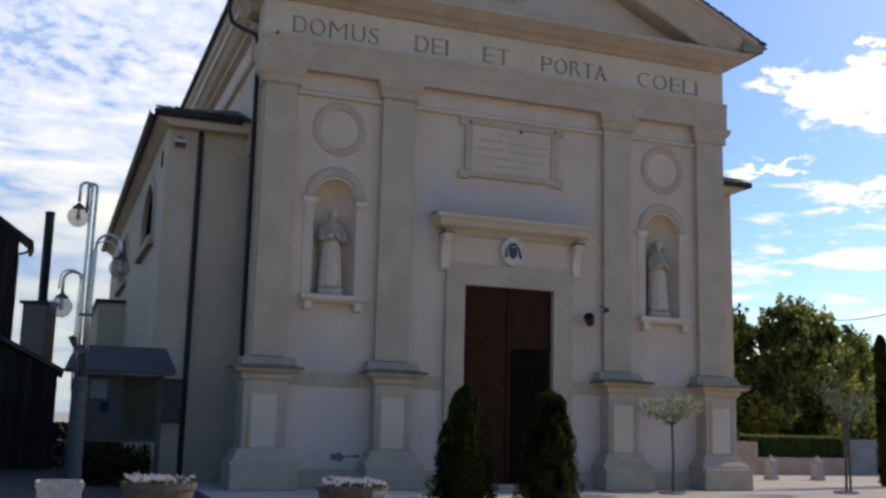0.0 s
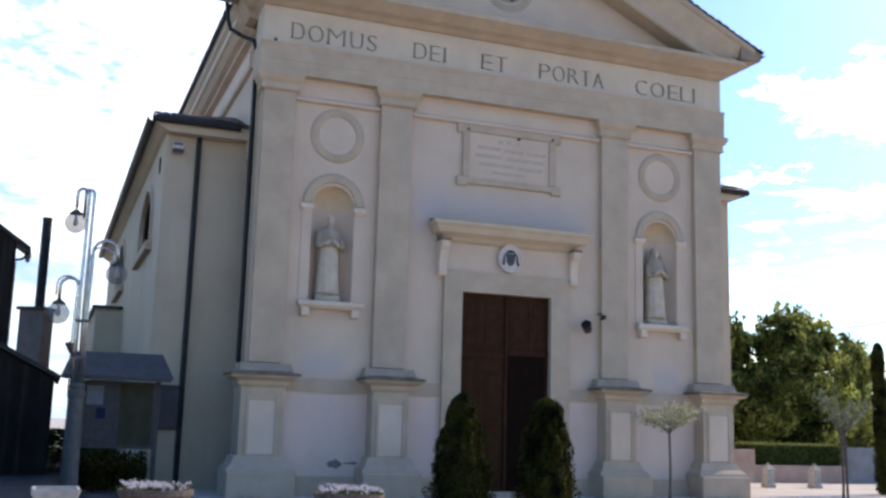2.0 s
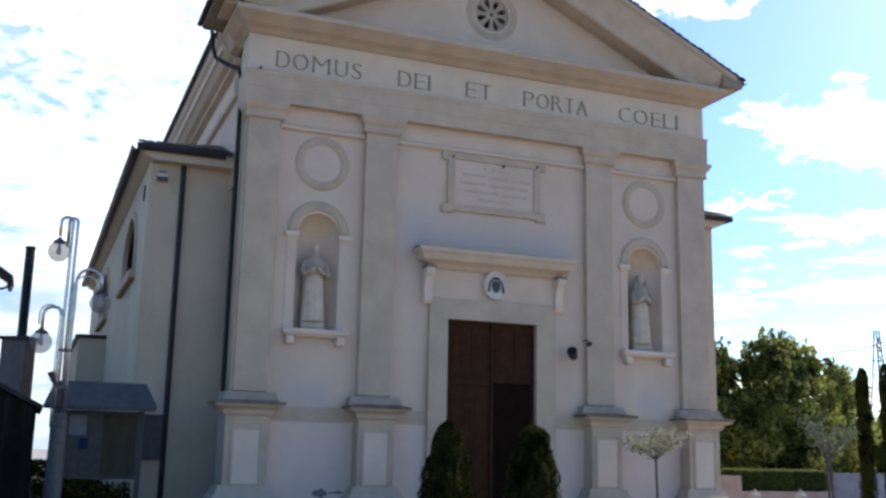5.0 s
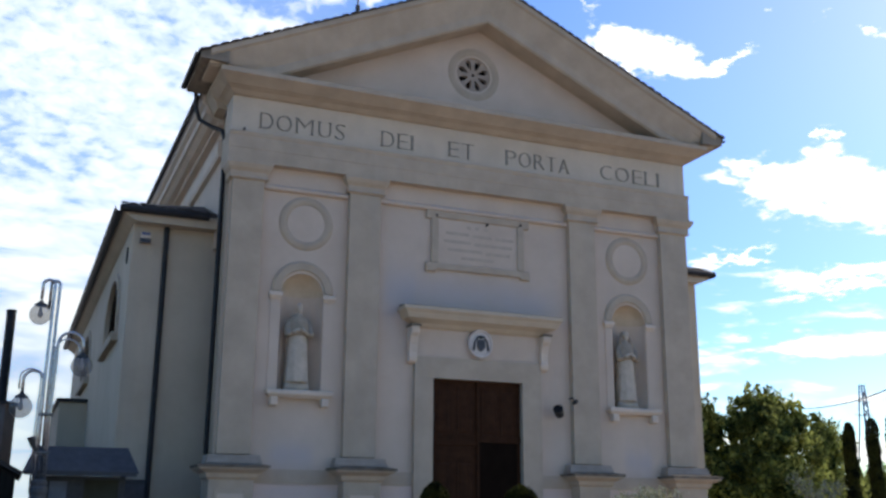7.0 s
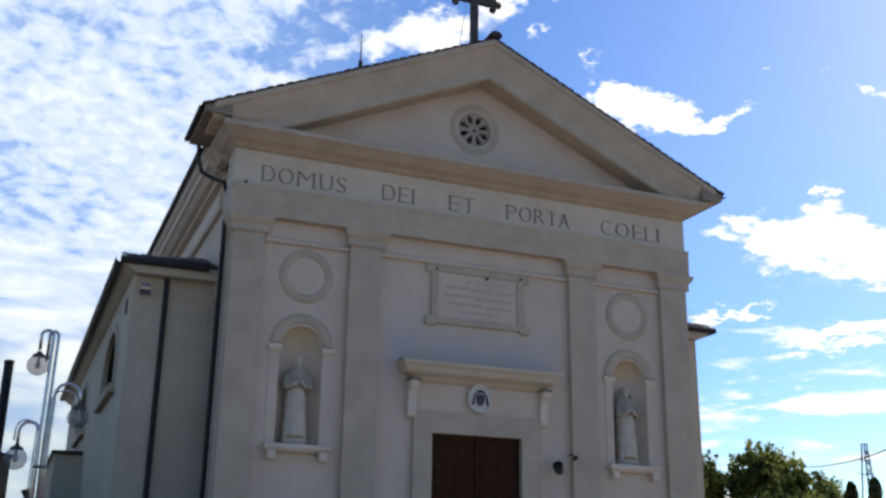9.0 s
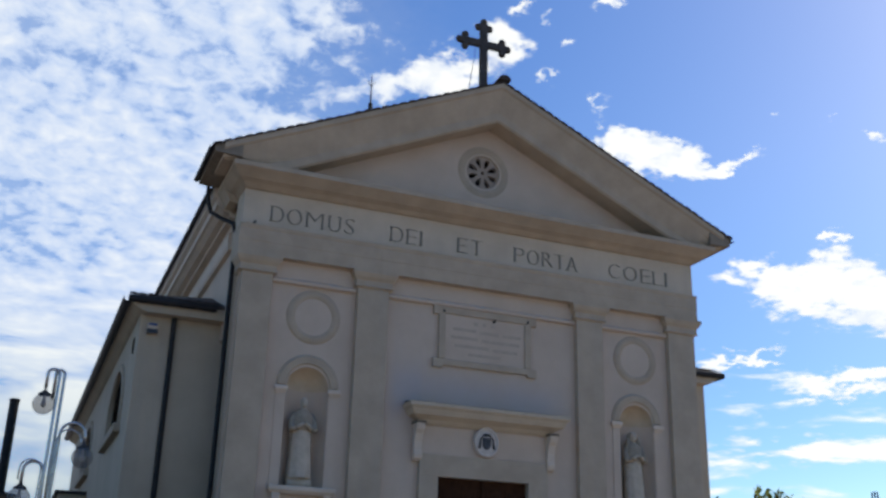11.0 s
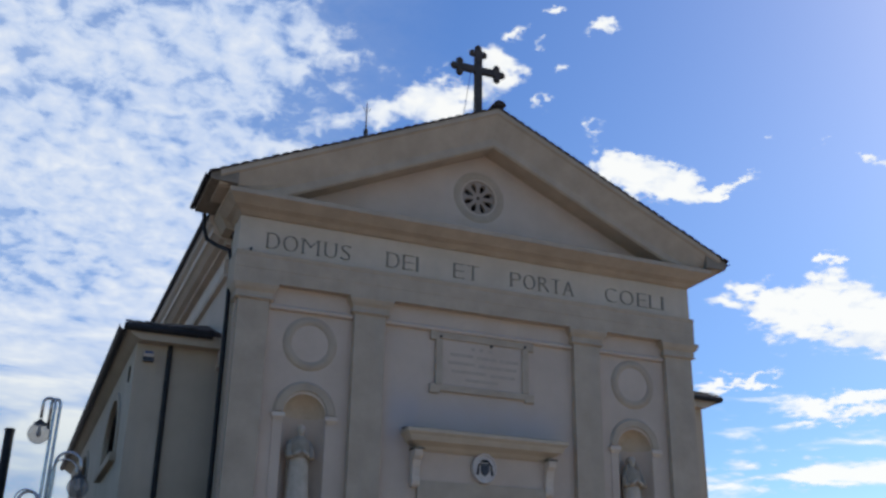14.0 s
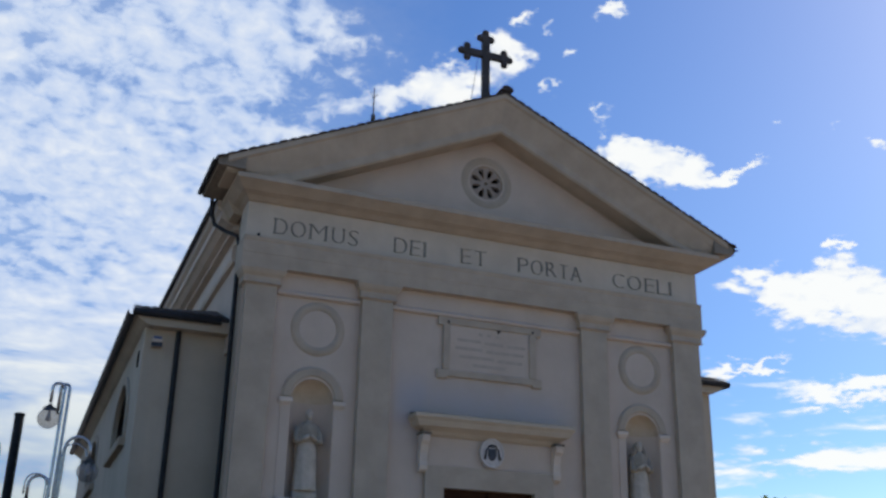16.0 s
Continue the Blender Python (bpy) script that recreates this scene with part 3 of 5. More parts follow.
moulding(bm, CX - 1.50, CX + 1.50, [(0.10, 5.70), (0.16, 5.74), (0.22, 5.80), (0.34, 5.86), (0.40, 5.88), (0.46, 6.00), (0.52, 6.06), (0.52, 6.14)], 0.05)
part("hood", bm, PALESTONE, portal, "projecting moulded door hood")
bm = bmesh.new()
loft(bm, [[(x, y, z) for y, z in ((-0.50, 6.141), (-0.50, 6.15), (0.02, 6.22), (0.02, 6.141))] for x in (CX - 1.98, CX + 1.98)])
part("hood_flashing", bm, GREYBLUE, portal, "grey sheet-metal flashing")
for sx in (-1, 1):                                     # scrolled console
    x = CX + sx * 1.68
    bm = bmesh.new()
    prof = [(0.0, 5.74), (-0.30, 5.74), (-0.33, 5.66), (-0.30, 5.56), (-0.22, 5.48), (-0.16, 5.30), (-0.15, 5.12), (-0.17, 5.02), (-0.15, 4.93), (-0.08, 4.88), (0.0, 4.90)]
    loft(bm, [[(xx, y, z) for y, z in prof] for xx in (x - 0.10, x + 0.10)])
    con = soft_edges(part("console", bm, PANEL, portal, "pale scrolled bracket"), 0.02)
    bm = bmesh.new()
    box(bm, x - 0.12, x + 0.12, -0.345, 0.0, 5.70, 5.745)
    part("console_cap", bm, DIRTY, con)
# oval crest over the door
bm = bmesh.new()
ex, ez, ew, eh = CX, 5.42, 0.31, 0.345
loft(bm, [[(ex + ew * k * math.cos(2 * math.pi * j / 28), y, ez + eh * k * math.sin(2 * math.pi * j / 28)) for j in range(28)] for k, y in ((0.94, -0.06), (1.0, -0.10), (1.0, -0.16), (0.96, -0.19), (0.86, -0.19), (0.82, -0.165), (0.2, -0.175))])
crest = part("crest", bm, ENAMEL, portal, "white oval crest with dark tasselled hat and shield")
bm = bmesh.new()
loft(bm, [[(ex + w * math.cos(2 * math.pi * j / 16), y, 5.585 + h * math.sin(2 * math.pi * j / 16)) for j in range(16)] for w, h, y in ((0.10, 0.035, -0.165), (0.10, 0.035, -0.19), (0.05, 0.02, -0.20))])
part("crest_hat", bm, IRON, crest)
bm = bmesh.new()
loft(bm, [[(ex + dx * k, y, 5.39 + dz * k) for dx, dz in ((-0.10, 0.13), (0.10, 0.13), (0.10, -0.04), (0.06, -0.11), (0, -0.15), (-0.06, -0.11), (-0.10, -0.04))] for k, y in ((1.0, -0.165), (1.0, -0.195), (0.8, -0.205))])
part("crest_shield", bm, GREYBLUE, crest)
for sx in (-1, 1):
    bm = bmesh.new()
    tube(bm, [(ex + sx * 0.08, -0.19, 5.57), (ex + sx * 0.16, -0.19, 5.48), (ex + sx * 0.17, -0.19, 5.36), (ex + sx * 0.19, -0.19, 5.27)], [0.012, 0.016, 0.022, 0.03], 6)
    part("crest_tassel", bm, IRON, crest)

# double door; a dark panel on its right leaf paints the open wicket's shade
for sx in (-1, 1):
    xa, xb = sorted((CX + sx * 0.008, CX + sx * (1.095 if sx > 0 else 1.16)))
    bm = bmesh.new()
    box(bm, xa, xb, 0.03, 0.10, 0.10, 4.615)
    leaf = part("door_leaf", bm, WOOD, church, "tall dark-stained panelled wooden door leaf")
    for z0, z1 in ((0.35, 1.35), (1.50, 2.75), (3.32, 4.40)) if sx < 0 else ((3.32, 4.40),):
        for px in (xa + 0.30, xb - 0.30):
            bm = bmesh.new()
            loft(bm, [[(px - w, y, z0 + e), (px + w, y, z0 + e), (px + w, y, z1 - e), (px - w, y, z1 - e)] for w, e, y in ((0.21, 0.0, 0.032), (0.21, 0.0, 0.015), (0.16, 0.05, 0.022), (0.12, 0.09, 0.010))])
            part("door_panel", bm, WOOD, leaf)
    bm = bmesh.new()
    box(bm, xa, xb, 0.0, 0.03, 3.10 + 0.08 * (sx > 0), 3.22 + 0.08 * (sx > 0))
    part("door_rail", bm, WOOD, leaf)
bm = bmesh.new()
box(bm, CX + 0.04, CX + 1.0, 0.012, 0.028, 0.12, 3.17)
part("wicket_opening", bm, DARK, leaf, "flat dark panel for the shade inside the open wicket")
bm = bmesh.new()
box(bm, CX - 0.035, CX + 0.035, -0.015, 0.03, 0.12, 4.6)
part("door_astragal", bm, WOOD, leaf)
bm = bmesh.new()
box(bm, CX - 1.6, CX + 1.6, -0.45, 0.6, 0.0, 0.10)
soft_edges(part("door_step", bm, STONE, church), 0.02)

# inscription plaque with eared frame
bm = bmesh.new()
box(bm, CX - 1.10, CX + 1.10, -0.03, 0.01, 7.28, 8.44)
plq = part("plaque", bm, PLASTER, church, "pale marble plaque with worn unreadable writing")
for x0, x1, z0, z1 in ((-1.28, 1.28, 8.40, 8.58), (-1.28, 1.28, 7.14, 7.30), (-1.22, -1.04, 7.30, 8.40), (1.04, 1.22, 7.30, 8.40),
                       (-1.36, -1.10, 7.08, 7.30), (1.10, 1.36, 7.08, 7.30), (-1.36, -1.10, 8.36, 8.60), (1.10, 1.36, 8.36, 8.60)):
    bm = bmesh.new()
    box(bm, CX + x0, CX + x1, -0.07 - 0.004 * (max(abs(x0), abs(x1)) > 1.3), 0.0, z0, z1)
    soft_edges(part("plaque_frame", bm, STONE, plq), 0.02)
FADED = material("faded_carved_writing", (0.41, 0.32, 0.235), (0.48, 0.375, 0.28), scale=8)
for z, xa, xb in ((8.24, -0.30, -0.20), (8.24, -0.08, 0.02), (8.24, 0.16, 0.26), (8.06, -0.85, -0.25), (8.04, -0.15, 0.35), (8.03, 0.45, 0.95), (7.86, -0.9, -0.2), (7.84, -0.1, 0.9), (7.66, -0.8, 0.1), (7.64, 0.2, 0.85), (7.47, -0.45, 0.4)):
    bm = bmesh.new()
    box(bm, CX + xa, CX + xb, -0.036, -0.028, z - 0.035, z + 0.035)
    part("writing_bar", bm, FADED, plq)
for x in (-1.1, 0.22, 1.12):
    bm = bmesh.new()
    tube(bm, [(CX + x, -0.03, 8.36 if x == 0.22 else 8.45), (CX + x, -0.10, 8.36 if x == 0.22 else 8.45)], 0.03, 8)
    part("plaque_bolt", bm, IRON, plq)

# ---- roofs, nave and aisles ----
def roof_slab(name, xa, za, xb, zb, y0, y1, th=0.10):
    bm = bmesh.new()
    loft(bm, [[(x, y, z) for x, z in ((xa, za), (xb, zb), (xb, zb + th), (xa, za + th))] for y in (y0, y1)])
    return part(name, bm, TILE, church, "weathered clay-tile roof slope")


def gutter(points, parent, r=0.09):
    bm = bmesh.new()
    rings = []
    for p in points:
        rings.append([(p[0] + r * math.cos(a), p[1], p[2] + r * math.sin(a)) for a in [math.pi + math.pi * k / 8 for k in range(9)]] +
                     [(p[0] + r * 0.85 * math.cos(a), p[1], p[2] + r * 0.85 * math.sin(a)) for a in [2 * math.pi - math.pi * k / 8 for k in range(9)]])
    loft(bm, rings)
    return part("gutter", bm, COPPER, parent, "dark half-round gutter")


for s in (-1, 1):
    roof = roof_slab("front_roof", s * 6.90, rake(s * 6.90), *APEX, -0.885, 1.22, 0.03)
    gutter([(s * 6.93, -0.86, rake(s * 6.90) - 0.02), (s * 6.93, 1.24, rake(s * 6.90) - 0.02)], roof, 0.06)
    bm = bmesh.new()
    loft(bm, [[(s * x, y, z) for x, z in ((6.25, 11.10), (6.86, 11.12), (6.88, rake(s * 6.88) - 0.006), (6.25, rake(s * 6.25) - 0.006))] for y in (-0.82, 1.22)])
    part("eaves_board", bm, EAVES, roof, "brown boarded eaves")
    bm = bmesh.new()                                     # side return of the deep cornice
    loft(bm, [[(s * x, y, z) for x, z in ((6.0, 11.03), (6.0, 10.56), (6.20, 10.60), (6.26, 10.74), (6.36, 10.90), (6.40, 10.94), (6.40, 11.08), (6.3, 11.10))] for y in (0.6, 1.22)])
    part("side_cornice", bm, STONE, church)
    bm = bmesh.new()
    box(bm, *sorted((s * 5.93, s * 5.3)), 0.45, 1.24, 0.0, 10.9)
    part("return_wall", bm, STONE, church)
    # nave behind
    NS = 14.2
    roof = roof_slab("nave_roof", s * 6.50, NS - SL * 6.50, 0, NS, 1.24, 23.2, 0.05)
    gutter([(s * 6.55, 1.24, 11.13), (s * 6.55, 23.2, 11.13)], roof, 0.06)
    bm = bmesh.new()
    box(bm, *sorted((s * 5.9, s * 5.5)), 1.24, 23.0, 7.5, 10.9)
    wl = part("nave_wall", bm, PLASTER, church)
    bm = bmesh.new()
    loft(bm, [[(s * x, y, z) for x, z in ((5.88, 11.14), (5.88, 10.42), (6.06, 10.44), (6.06, 10.52), (6.20, 10.56), (6.32, 10.66), (6.38, 10.68), (6.38, 10.86), (6.47, 10.92), (6.48, 11.14))] for y in (1.24, 23.0)])
    part("nave_cornice", bm, PANEL, wl, "moulded cornice under the nave eaves")
    bm = bmesh.new()
    loft(bm, [[(s * x, y, z) for x, z in ((5.88, 9.62), (6.0, 9.64), (6.04, 9.72), (6.04, 10.02), (5.96, 10.08), (5.88, 10.10))] for y in (1.24, 23.0)])
    part("nave_band", bm, PANEL, wl, "white string course")
    # aisle
    AX = 7.72

    def opening(y, rx, rz):
        return [(y - rx, 5.75), (y + rx, 5.75)] + [(y + rx * math.cos(math.pi * k / 14), 6.25 + rz * math.sin(math.pi * k / 14)) for k in range(15)]

    WINS = [(5.5, 1.65, 1.05), (14.5, 1.65, 1.05)]
    bm = bmesh.new()
    holed(bm, [(2.25, 0.0), (23.0, 0.0), (23.0, 8.1), (2.25, 8.1)], [opening(*w) for w in WINS], 0.0)
    ext = bmesh.ops.extrude_face_region(bm, geom=bm.faces[:])
    bmesh.ops.translate(bm, verts=[e for e in ext["geom"] if isinstance(e, bmesh.types.BMVert)], vec=(0, 0.4, 0))
    for v in bm.verts:
        v.co = Vector((s * (AX - v.co.y), v.co.x, v.co.z))
    aw = part("aisle_wall", bm, AISLE, church, "ochre-grey plastered aisle wall")
    for y, rx, rz in WINS:
        bm = bmesh.new()
        rings = []
        for x, grow in ((AX + 0.003, 0.0), (AX + 0.06, 0.02), (AX + 0.06, 0.20), (AX + 0.003, 0.22)):
            rings.append([(s * x, yy, zz) for yy, zz in opening(y, rx + grow, rz + grow)[1:] + opening(y, rx + grow, rz + grow)[:1]])
        loft(bm, rings, close=False)
        wn = part("aisle_window", bm, STONE, aw, "wide round-headed aisle window in a moulded frame")
        bm = bmesh.new()
        loft(bm, [[(s * x, yy, zz) for yy, zz in opening(y, rx + 0.04, rz + 0.04)] for x in (AX - 0.11, AX - 0.07)])
        part("pane", bm, DARK, wn)
        bm = bmesh.new()
        box(bm, *sorted((s * (AX - 0.2), s * (AX + 0.16))), y - rx - 0.3, y + rx + 0.3, 5.52, 5.74)
        soft_edges(part("window_sill", bm, STONE, wn), 0.03)
    bm = bmesh.new()
    box(bm, *sorted((s * AX, s * 5.5)), 1.85, 2.25, 0.0, 8.1)
    part("aisle_front_wall", bm, AISLE, church, "ochre-grey plastered end wall of the aisle")
    bm = bmesh.new()                                     # lean-to roof, hipped at the front
    top = [bm.verts.new((s * x, y, z)) for x, y, z in ((8.04, 1.5, 8.30), (8.04, 23.3, 8.30), (5.9, 23.3, 9.08), (5.9, 3.6, 9.08), (5.9, 1.5, 8.30))]
    low = [bm.verts.new((s * x, y, z)) for x, y, z in ((8.04, 1.5, 8.20), (8.04, 23.3, 8.20), (5.9, 23.3, 8.20), (5.9, 1.5, 8.20))]
    bm.faces.new((top[0], top[1], top[2], top[3]))
    bm.faces.new((top[0], top[3], top[4]))
    bm.faces.new(low)
    bm.faces.new((top[0], top[1], low[1], low[0]))
    bm.faces.new((top[0], top[4], low[3], low[0]))
    bm.faces.new((top[1], top[2], low[2], low[1]))
    bm.faces.new((top[4], top[3], top[2], low[2], low[3]))
    roof = part("aisle_roof", bm, TILE, church, "hipped clay-tile aisle roof")
    gutter([(s * 8.08, 1.46, 8.22), (s * 8.08, 23.3, 8.22)], roof, 0.11)
    bm = bmesh.new()
    tube(bm, [(s * 8.08, 1.42, 8.19), (s * 6.10, 1.42, 8.19)], 0.085, 10)
    part("gutter", bm, COPPER, roof, "dark gutter across the aisle front")
    bm = bmesh.new()
    loft(bm, [[(s * x, y, z) for x, z in ((AX - 0.05, 7.94), (AX + 0.08, 8.0), (8.0, 8.14), (8.0, 8.198), (5.9, 8.198), (5.9, 7.94))] for y in (1.5, 23.2)])
    part("eaves_soffit", bm, AISLE, roof)
    # downpipes
    bm = bmesh.new()
    tube(bm, [(s * 6.98, 1.78, 8.1), (s * 6.98, 1.78, 0.05)], 0.06, 8)
    part("downpipe", bm, COPPER, church, "dark metal downpipe")
    bm = bmesh.new()
    tube(bm, [(s * 6.62, 1.32, 11.15), (s * 6.58, 1.32, 10.75), (s * 6.50, 1.30, 10.50), (s * 6.25, 1.0, 10.25), (s * 6.05, 0.70, 10.08), (s * 6.0, 0.64, 9.85), (s * 5.99, 0.60, 9.0), (s * 5.985, 0.6, 2.75)], 0.05, 8)
    part("downpipe", bm, COPPER, church, "dark metal downpipe with swan neck")
# back wall and lower sacristy block
bm = bmesh.new()
box(bm, -7.7, 7.7, 22.95, 23.0, 0.0, 8.1)
box(bm, -5.9, 5.9, 22.9, 23.0, 8.1, 11.0)
part("rear_wall", bm, AISLE, church)
bm = bmesh.new()
box(bm, -8.53, -7.72, 12.1, 22.9, 0, 4.88)
part("sacristy_wall", bm, AISLE, church, "low sacristy block beside the aisle")
bm = bmesh.new()
box(bm, -8.63, -7.72, 11.98, 23.1, 4.88, 4.98)
part("sacristy_roof", bm, COPPER, church)

# tile ends along the raking edges of the front roof
bm = bmesh.new()
rings = []
for y in (0.0, 0.45):
    rings.append([(0.10 * math.cos(a), y, 0.022 * math.sin(a)) for a in [math.pi * k / 6 for k in range(7)]])
loft(bm, rings)
tile_mesh = mesh_of("tile", bm, TILE)
front_roofs = [o for o in church.children if o.name.startswith("front_roof")]
for s, rf in ((-1, front_roofs[0]), (1, front_roofs[1])):
    n = 31
    for i in range(n):
        x = APEX[0] + s * (0.22 + i * (6.62 - s * APEX[0]) / (n - 1))
        o = new("tile", tile_mesh)
        o.parent = rf
        o.matrix_basis = Matrix.Translation((x, -0.905 + 0.02 * random.random(), rake(x) + 0.029 + 0.008 * random.uniform(-1, 1))) @ Matrix.Rotation(s * math.atan(SL if s > 0 else SW), 4, "Y")
for rf, s in zip([o for o in church.children if o.name.startswith("aisle_roof")], (-1, 1)):
    for i in range(10):
        o = new("tile", tile_mesh)
        o.parent = rf
        o.matrix_basis = Matrix.Translation((s * (7.95 - 0.2 * i), 1.44, 8.302 + 0.008 * random.uniform(-1, 1))) @ Matrix.Rotation(0.36, 4, "X")
bm = bmesh.new()
loft(bm, [[(0.15 + 0.17 * math.cos(a), y, 14.52 + 0.14 * math.sin(a)) for a in [math.pi * k / 8 for k in range(9)]] for y in (-0.92, 1.2)])
part("ridge_tile", bm, TILE, front_roofs[0])
bm = bmesh.new()
tube(bm, [(-5.72, -0.15, 9.86), (-5.72, -0.21, 9.86)], 0.03, 8)
part("frieze_fitting", bm, IRON, frieze, "small dark fitting")
bm = bmesh.new()
loft(bm, [[(-7.72 - d, 2.75 + 0.16 * math.cos(2 * math.pi * k / 14), 7.42 + 0.20 * math.sin(2 * math.pi * k / 14)) for k in range(14)] for d in (-0.01, 0.02)])
part("wall_vent", bm, DARK, church, "small dark oval vent")
# security light box, spotlights, small fittings
bm = bmesh.new()
box(bm, -7.56, -7.34, 1.68, 1.85, 7.52, 7.74)
ab = tagged(part("alarm_box", bm, PANEL), "small white alarm box with dark lower band", "alarm box")
bm = bmesh.new()
box(bm, -7.57, -7.33, 1.66, 1.70, 7.50, 7.60)
part("siren_grille", bm, GREYBLUE, ab)
bm = bmesh.new()
box(bm, -7.545, -7.355, 1.672, 1.69, 7.685, 7.735)
part("blue_lid", bm, material("blue_plastic", (0.03, 0.06, 0.16), (0.05, 0.09, 0.22), rough=0.4), ab)


def floodlight(at, aim, r, ln, label):
    f = thing("floodlight", label, "floodlight", at)
    bm = bmesh.new()
    tube(bm, [(0, 0, 0), (0, -0.18, 0.02), (0, -0.24, -0.06)], 0.018, 6)
    part("arm", bm, IRON, f)
    d = Vector(aim).normalized()
    c = Vector((0, -0.28, -0.10))
    bm = bmesh.new()
    tube(bm, [c - d * ln * 0.6, c - d * ln * 0.4, c + d * ln * 0.3, c + d * ln * 0.5], [r * 0.5, r * 0.85, r, r * 1.05], 14)
    part("lamp_body", bm, IRON, f, smooth=True)
    bm = bmesh.new()
    tube(bm, [c + d * ln * 0.5, c + d * (ln * 0.5 + 0.01)], r * 0.9, 14)
    part("lens", bm, GLASSDARK, f)
    return f


floodlight((2.05, 0.0, 4.02), (-0.5, -0.6, 0.5), 0.12, 0.26, "black floodlight bracketed to the wall beside the door")
floodlight((2.42, -0.12, 4.26), (0.3, -0.8, 0.3), 0.05, 0.12, "small dark sensor lamp on the pilaster")

# ---- statues in the niches ----
def statue(cx, lean, hooded, label):
    """A robed standing figure as one plain carved body on a low block: pale robe, browned cape and sleeves."""
    bm = bmesh.new()
    y0, z0 = 0.11, 4.315
    moulding(bm, cx - 0.26, cx + 0.26, [(0.0, 4.126), (0.0, 4.27), (-0.02, 4.285), (-0.02, 4.316)], 0.30, 0.5)

    def body(rows, seg, depth, shift=0.0):
        rings = []
        for h, rx, ry in rows:
            ring = []
            for k in range(seg):
                a = 2 * math.pi * k / seg
                fold = 1 + (0.055 * math.sin(9 * a + 2.0 * h) + 0.03 * math.sin(17 * a)) * max(0.0, 1 - h / 1.2)
                ring.append((cx + lean * h * 0.05 + rx * fold * math.cos(a), y0 + shift + ry * fold * math.sin(a) * depth, z0 + h))
            rings.append(ring)
        loft(bm, rings)

    body([(0.0, 0.275, 0.19), (0.04, 0.265, 0.18), (0.35, 0.245, 0.17), (0.70, 0.22, 0.16), (0.95, 0.20, 0.155), (1.12, 0.185, 0.15)], 36, 1.0)
    hx = cx + lean * 0.075
    rings = []                                            # head
    for j in range(10):
        b = -math.pi / 2 + math.pi * j / 9
        q = max(math.cos(b), 0.02) * (1.0 if j > 4 else 0.88)
        rings.append([(hx + 0.088 * q * math.cos(2 * math.pi * k / 18), y0 - 0.04 + 0.105 * q * math.sin(2 * math.pi * k / 18) - 0.02 * (j < 4), z0 + 1.63 + 0.125 * math.sin(b)) for k in range(18)])
    loft(bm, rings)
    tube(bm, [(hx, y0 - 0.02, z0 + 1.42), (hx, y0 - 0.03, z0 + 1.55)], [0.075, 0.06], 12)
    for s in (-1, 1):                                     # joined forearms and hands
        tube(bm, [(cx + s * 0.17, y0 - 0.15, z0 + 1.05), (cx + s * 0.10, y0 - 0.22, z0 + 1.10), (cx + s * 0.02, y0 - 0.24, z0 + 1.15)], [0.045, 0.04, 0.035], 10)
    pale = len(bm.faces)
    body([(1.02, 0.235, 0.19), (1.06, 0.245, 0.195), (1.20, 0.24, 0.185), (1.34, 0.225, 0.165), (1.42, 0.185, 0.14), (1.47, 0.11, 0.11), (1.50, 0.085, 0.09)], 36, 1.0, 0.01)
    for s in (-1, 1):                                     # wide hanging sleeves
        tube(bm, [(cx + s * 0.185, y0, z0 + 1.38), (cx + s * 0.245, y0 - 0.03, z0 + 1.20), (cx + s * 0.25, y0 - 0.09, z0 + 1.04), (cx + s * 0.18, y0 - 0.17, z0 + 1.05)], [0.06, 0.075, 0.085, 0.06], 12)
        rings = []                                        # cloak that falls behind and beside the robe
        for h, w in ((1.30, 0.05), (1.05, 0.06), (0.75, 0.055), (0.4, 0.06), (0.03, 0.065)):
            rings.append([(cx + s * (0.195 + 0.03 * (1.3 - h) * hooded) + w * math.cos(2 * math.pi * k / 10), y0 + 0.07 - 0.03 * hooded + w * 1.6 * math.sin(2 * math.pi * k / 10), z0 + h) for k in range(10)])
        loft(bm, rings)
    if hooded:
        rings = []
        for j in range(7):
            b = math.pi * j / 6
            rings.append([(hx + 0.125 * math.cos(b) * q, y0 + d, z0 + 1.62 + 0.15 * math.sin(b) * q - 0.02) for q, d in ((0.86, -0.07), (1.0, -0.05), (1.05, 0.05), (0.8, 0.11))])
        loft(bm, rings)
        for s in (-1, 1):
            tube(bm, [(hx + s * 0.115, y0, z0 + 1.61), (cx + s * 0.13, y0 - 0.02, z0 + 1.50), (cx + s * 0.19, y0, z0 + 1.36)], [0.03, 0.05, 0.06], 10)
    bm.faces.ensure_lookup_table()
    for f in bm.faces[pale:]:
        f.material_index = 1
    ob = part("statue", bm, MARBLE, smooth=True)
    ob.data.materials.append(MANTLE)
    return tagged(ob, label, "statue")


statue(NICHES[0] - 0.03, 0.0, 0, "weathered pale stone statue of a robed figure in a niche")
statue(NICHES[1] - 0.05, -0.2, 1, "pale stone statue of a hooded cloaked figure standing in a niche")

# ---- cross and lightning rod on the roof ----
RUST = material("dark_weathered_metal", (0.035, 0.028, 0.024), (0.10, 0.075, 0.06), rough=0.65, scale=8, metal=0.2)
cross = thing("roof_cross", "dark weathered metal cross with trefoil ends on the ridge", "cross", (-0.06, 0.0, 14.55))
bm = bmesh.new()
box(bm, -0.105, 0.105, -0.07, 0.07, 0.0, 2.05)
soft_edges(part("upright", bm, RUST, cross), 0.02)
bm = bmesh.new()
box(bm, -0.66, 0.66, -0.065, 0.065, 1.35, 1.55)
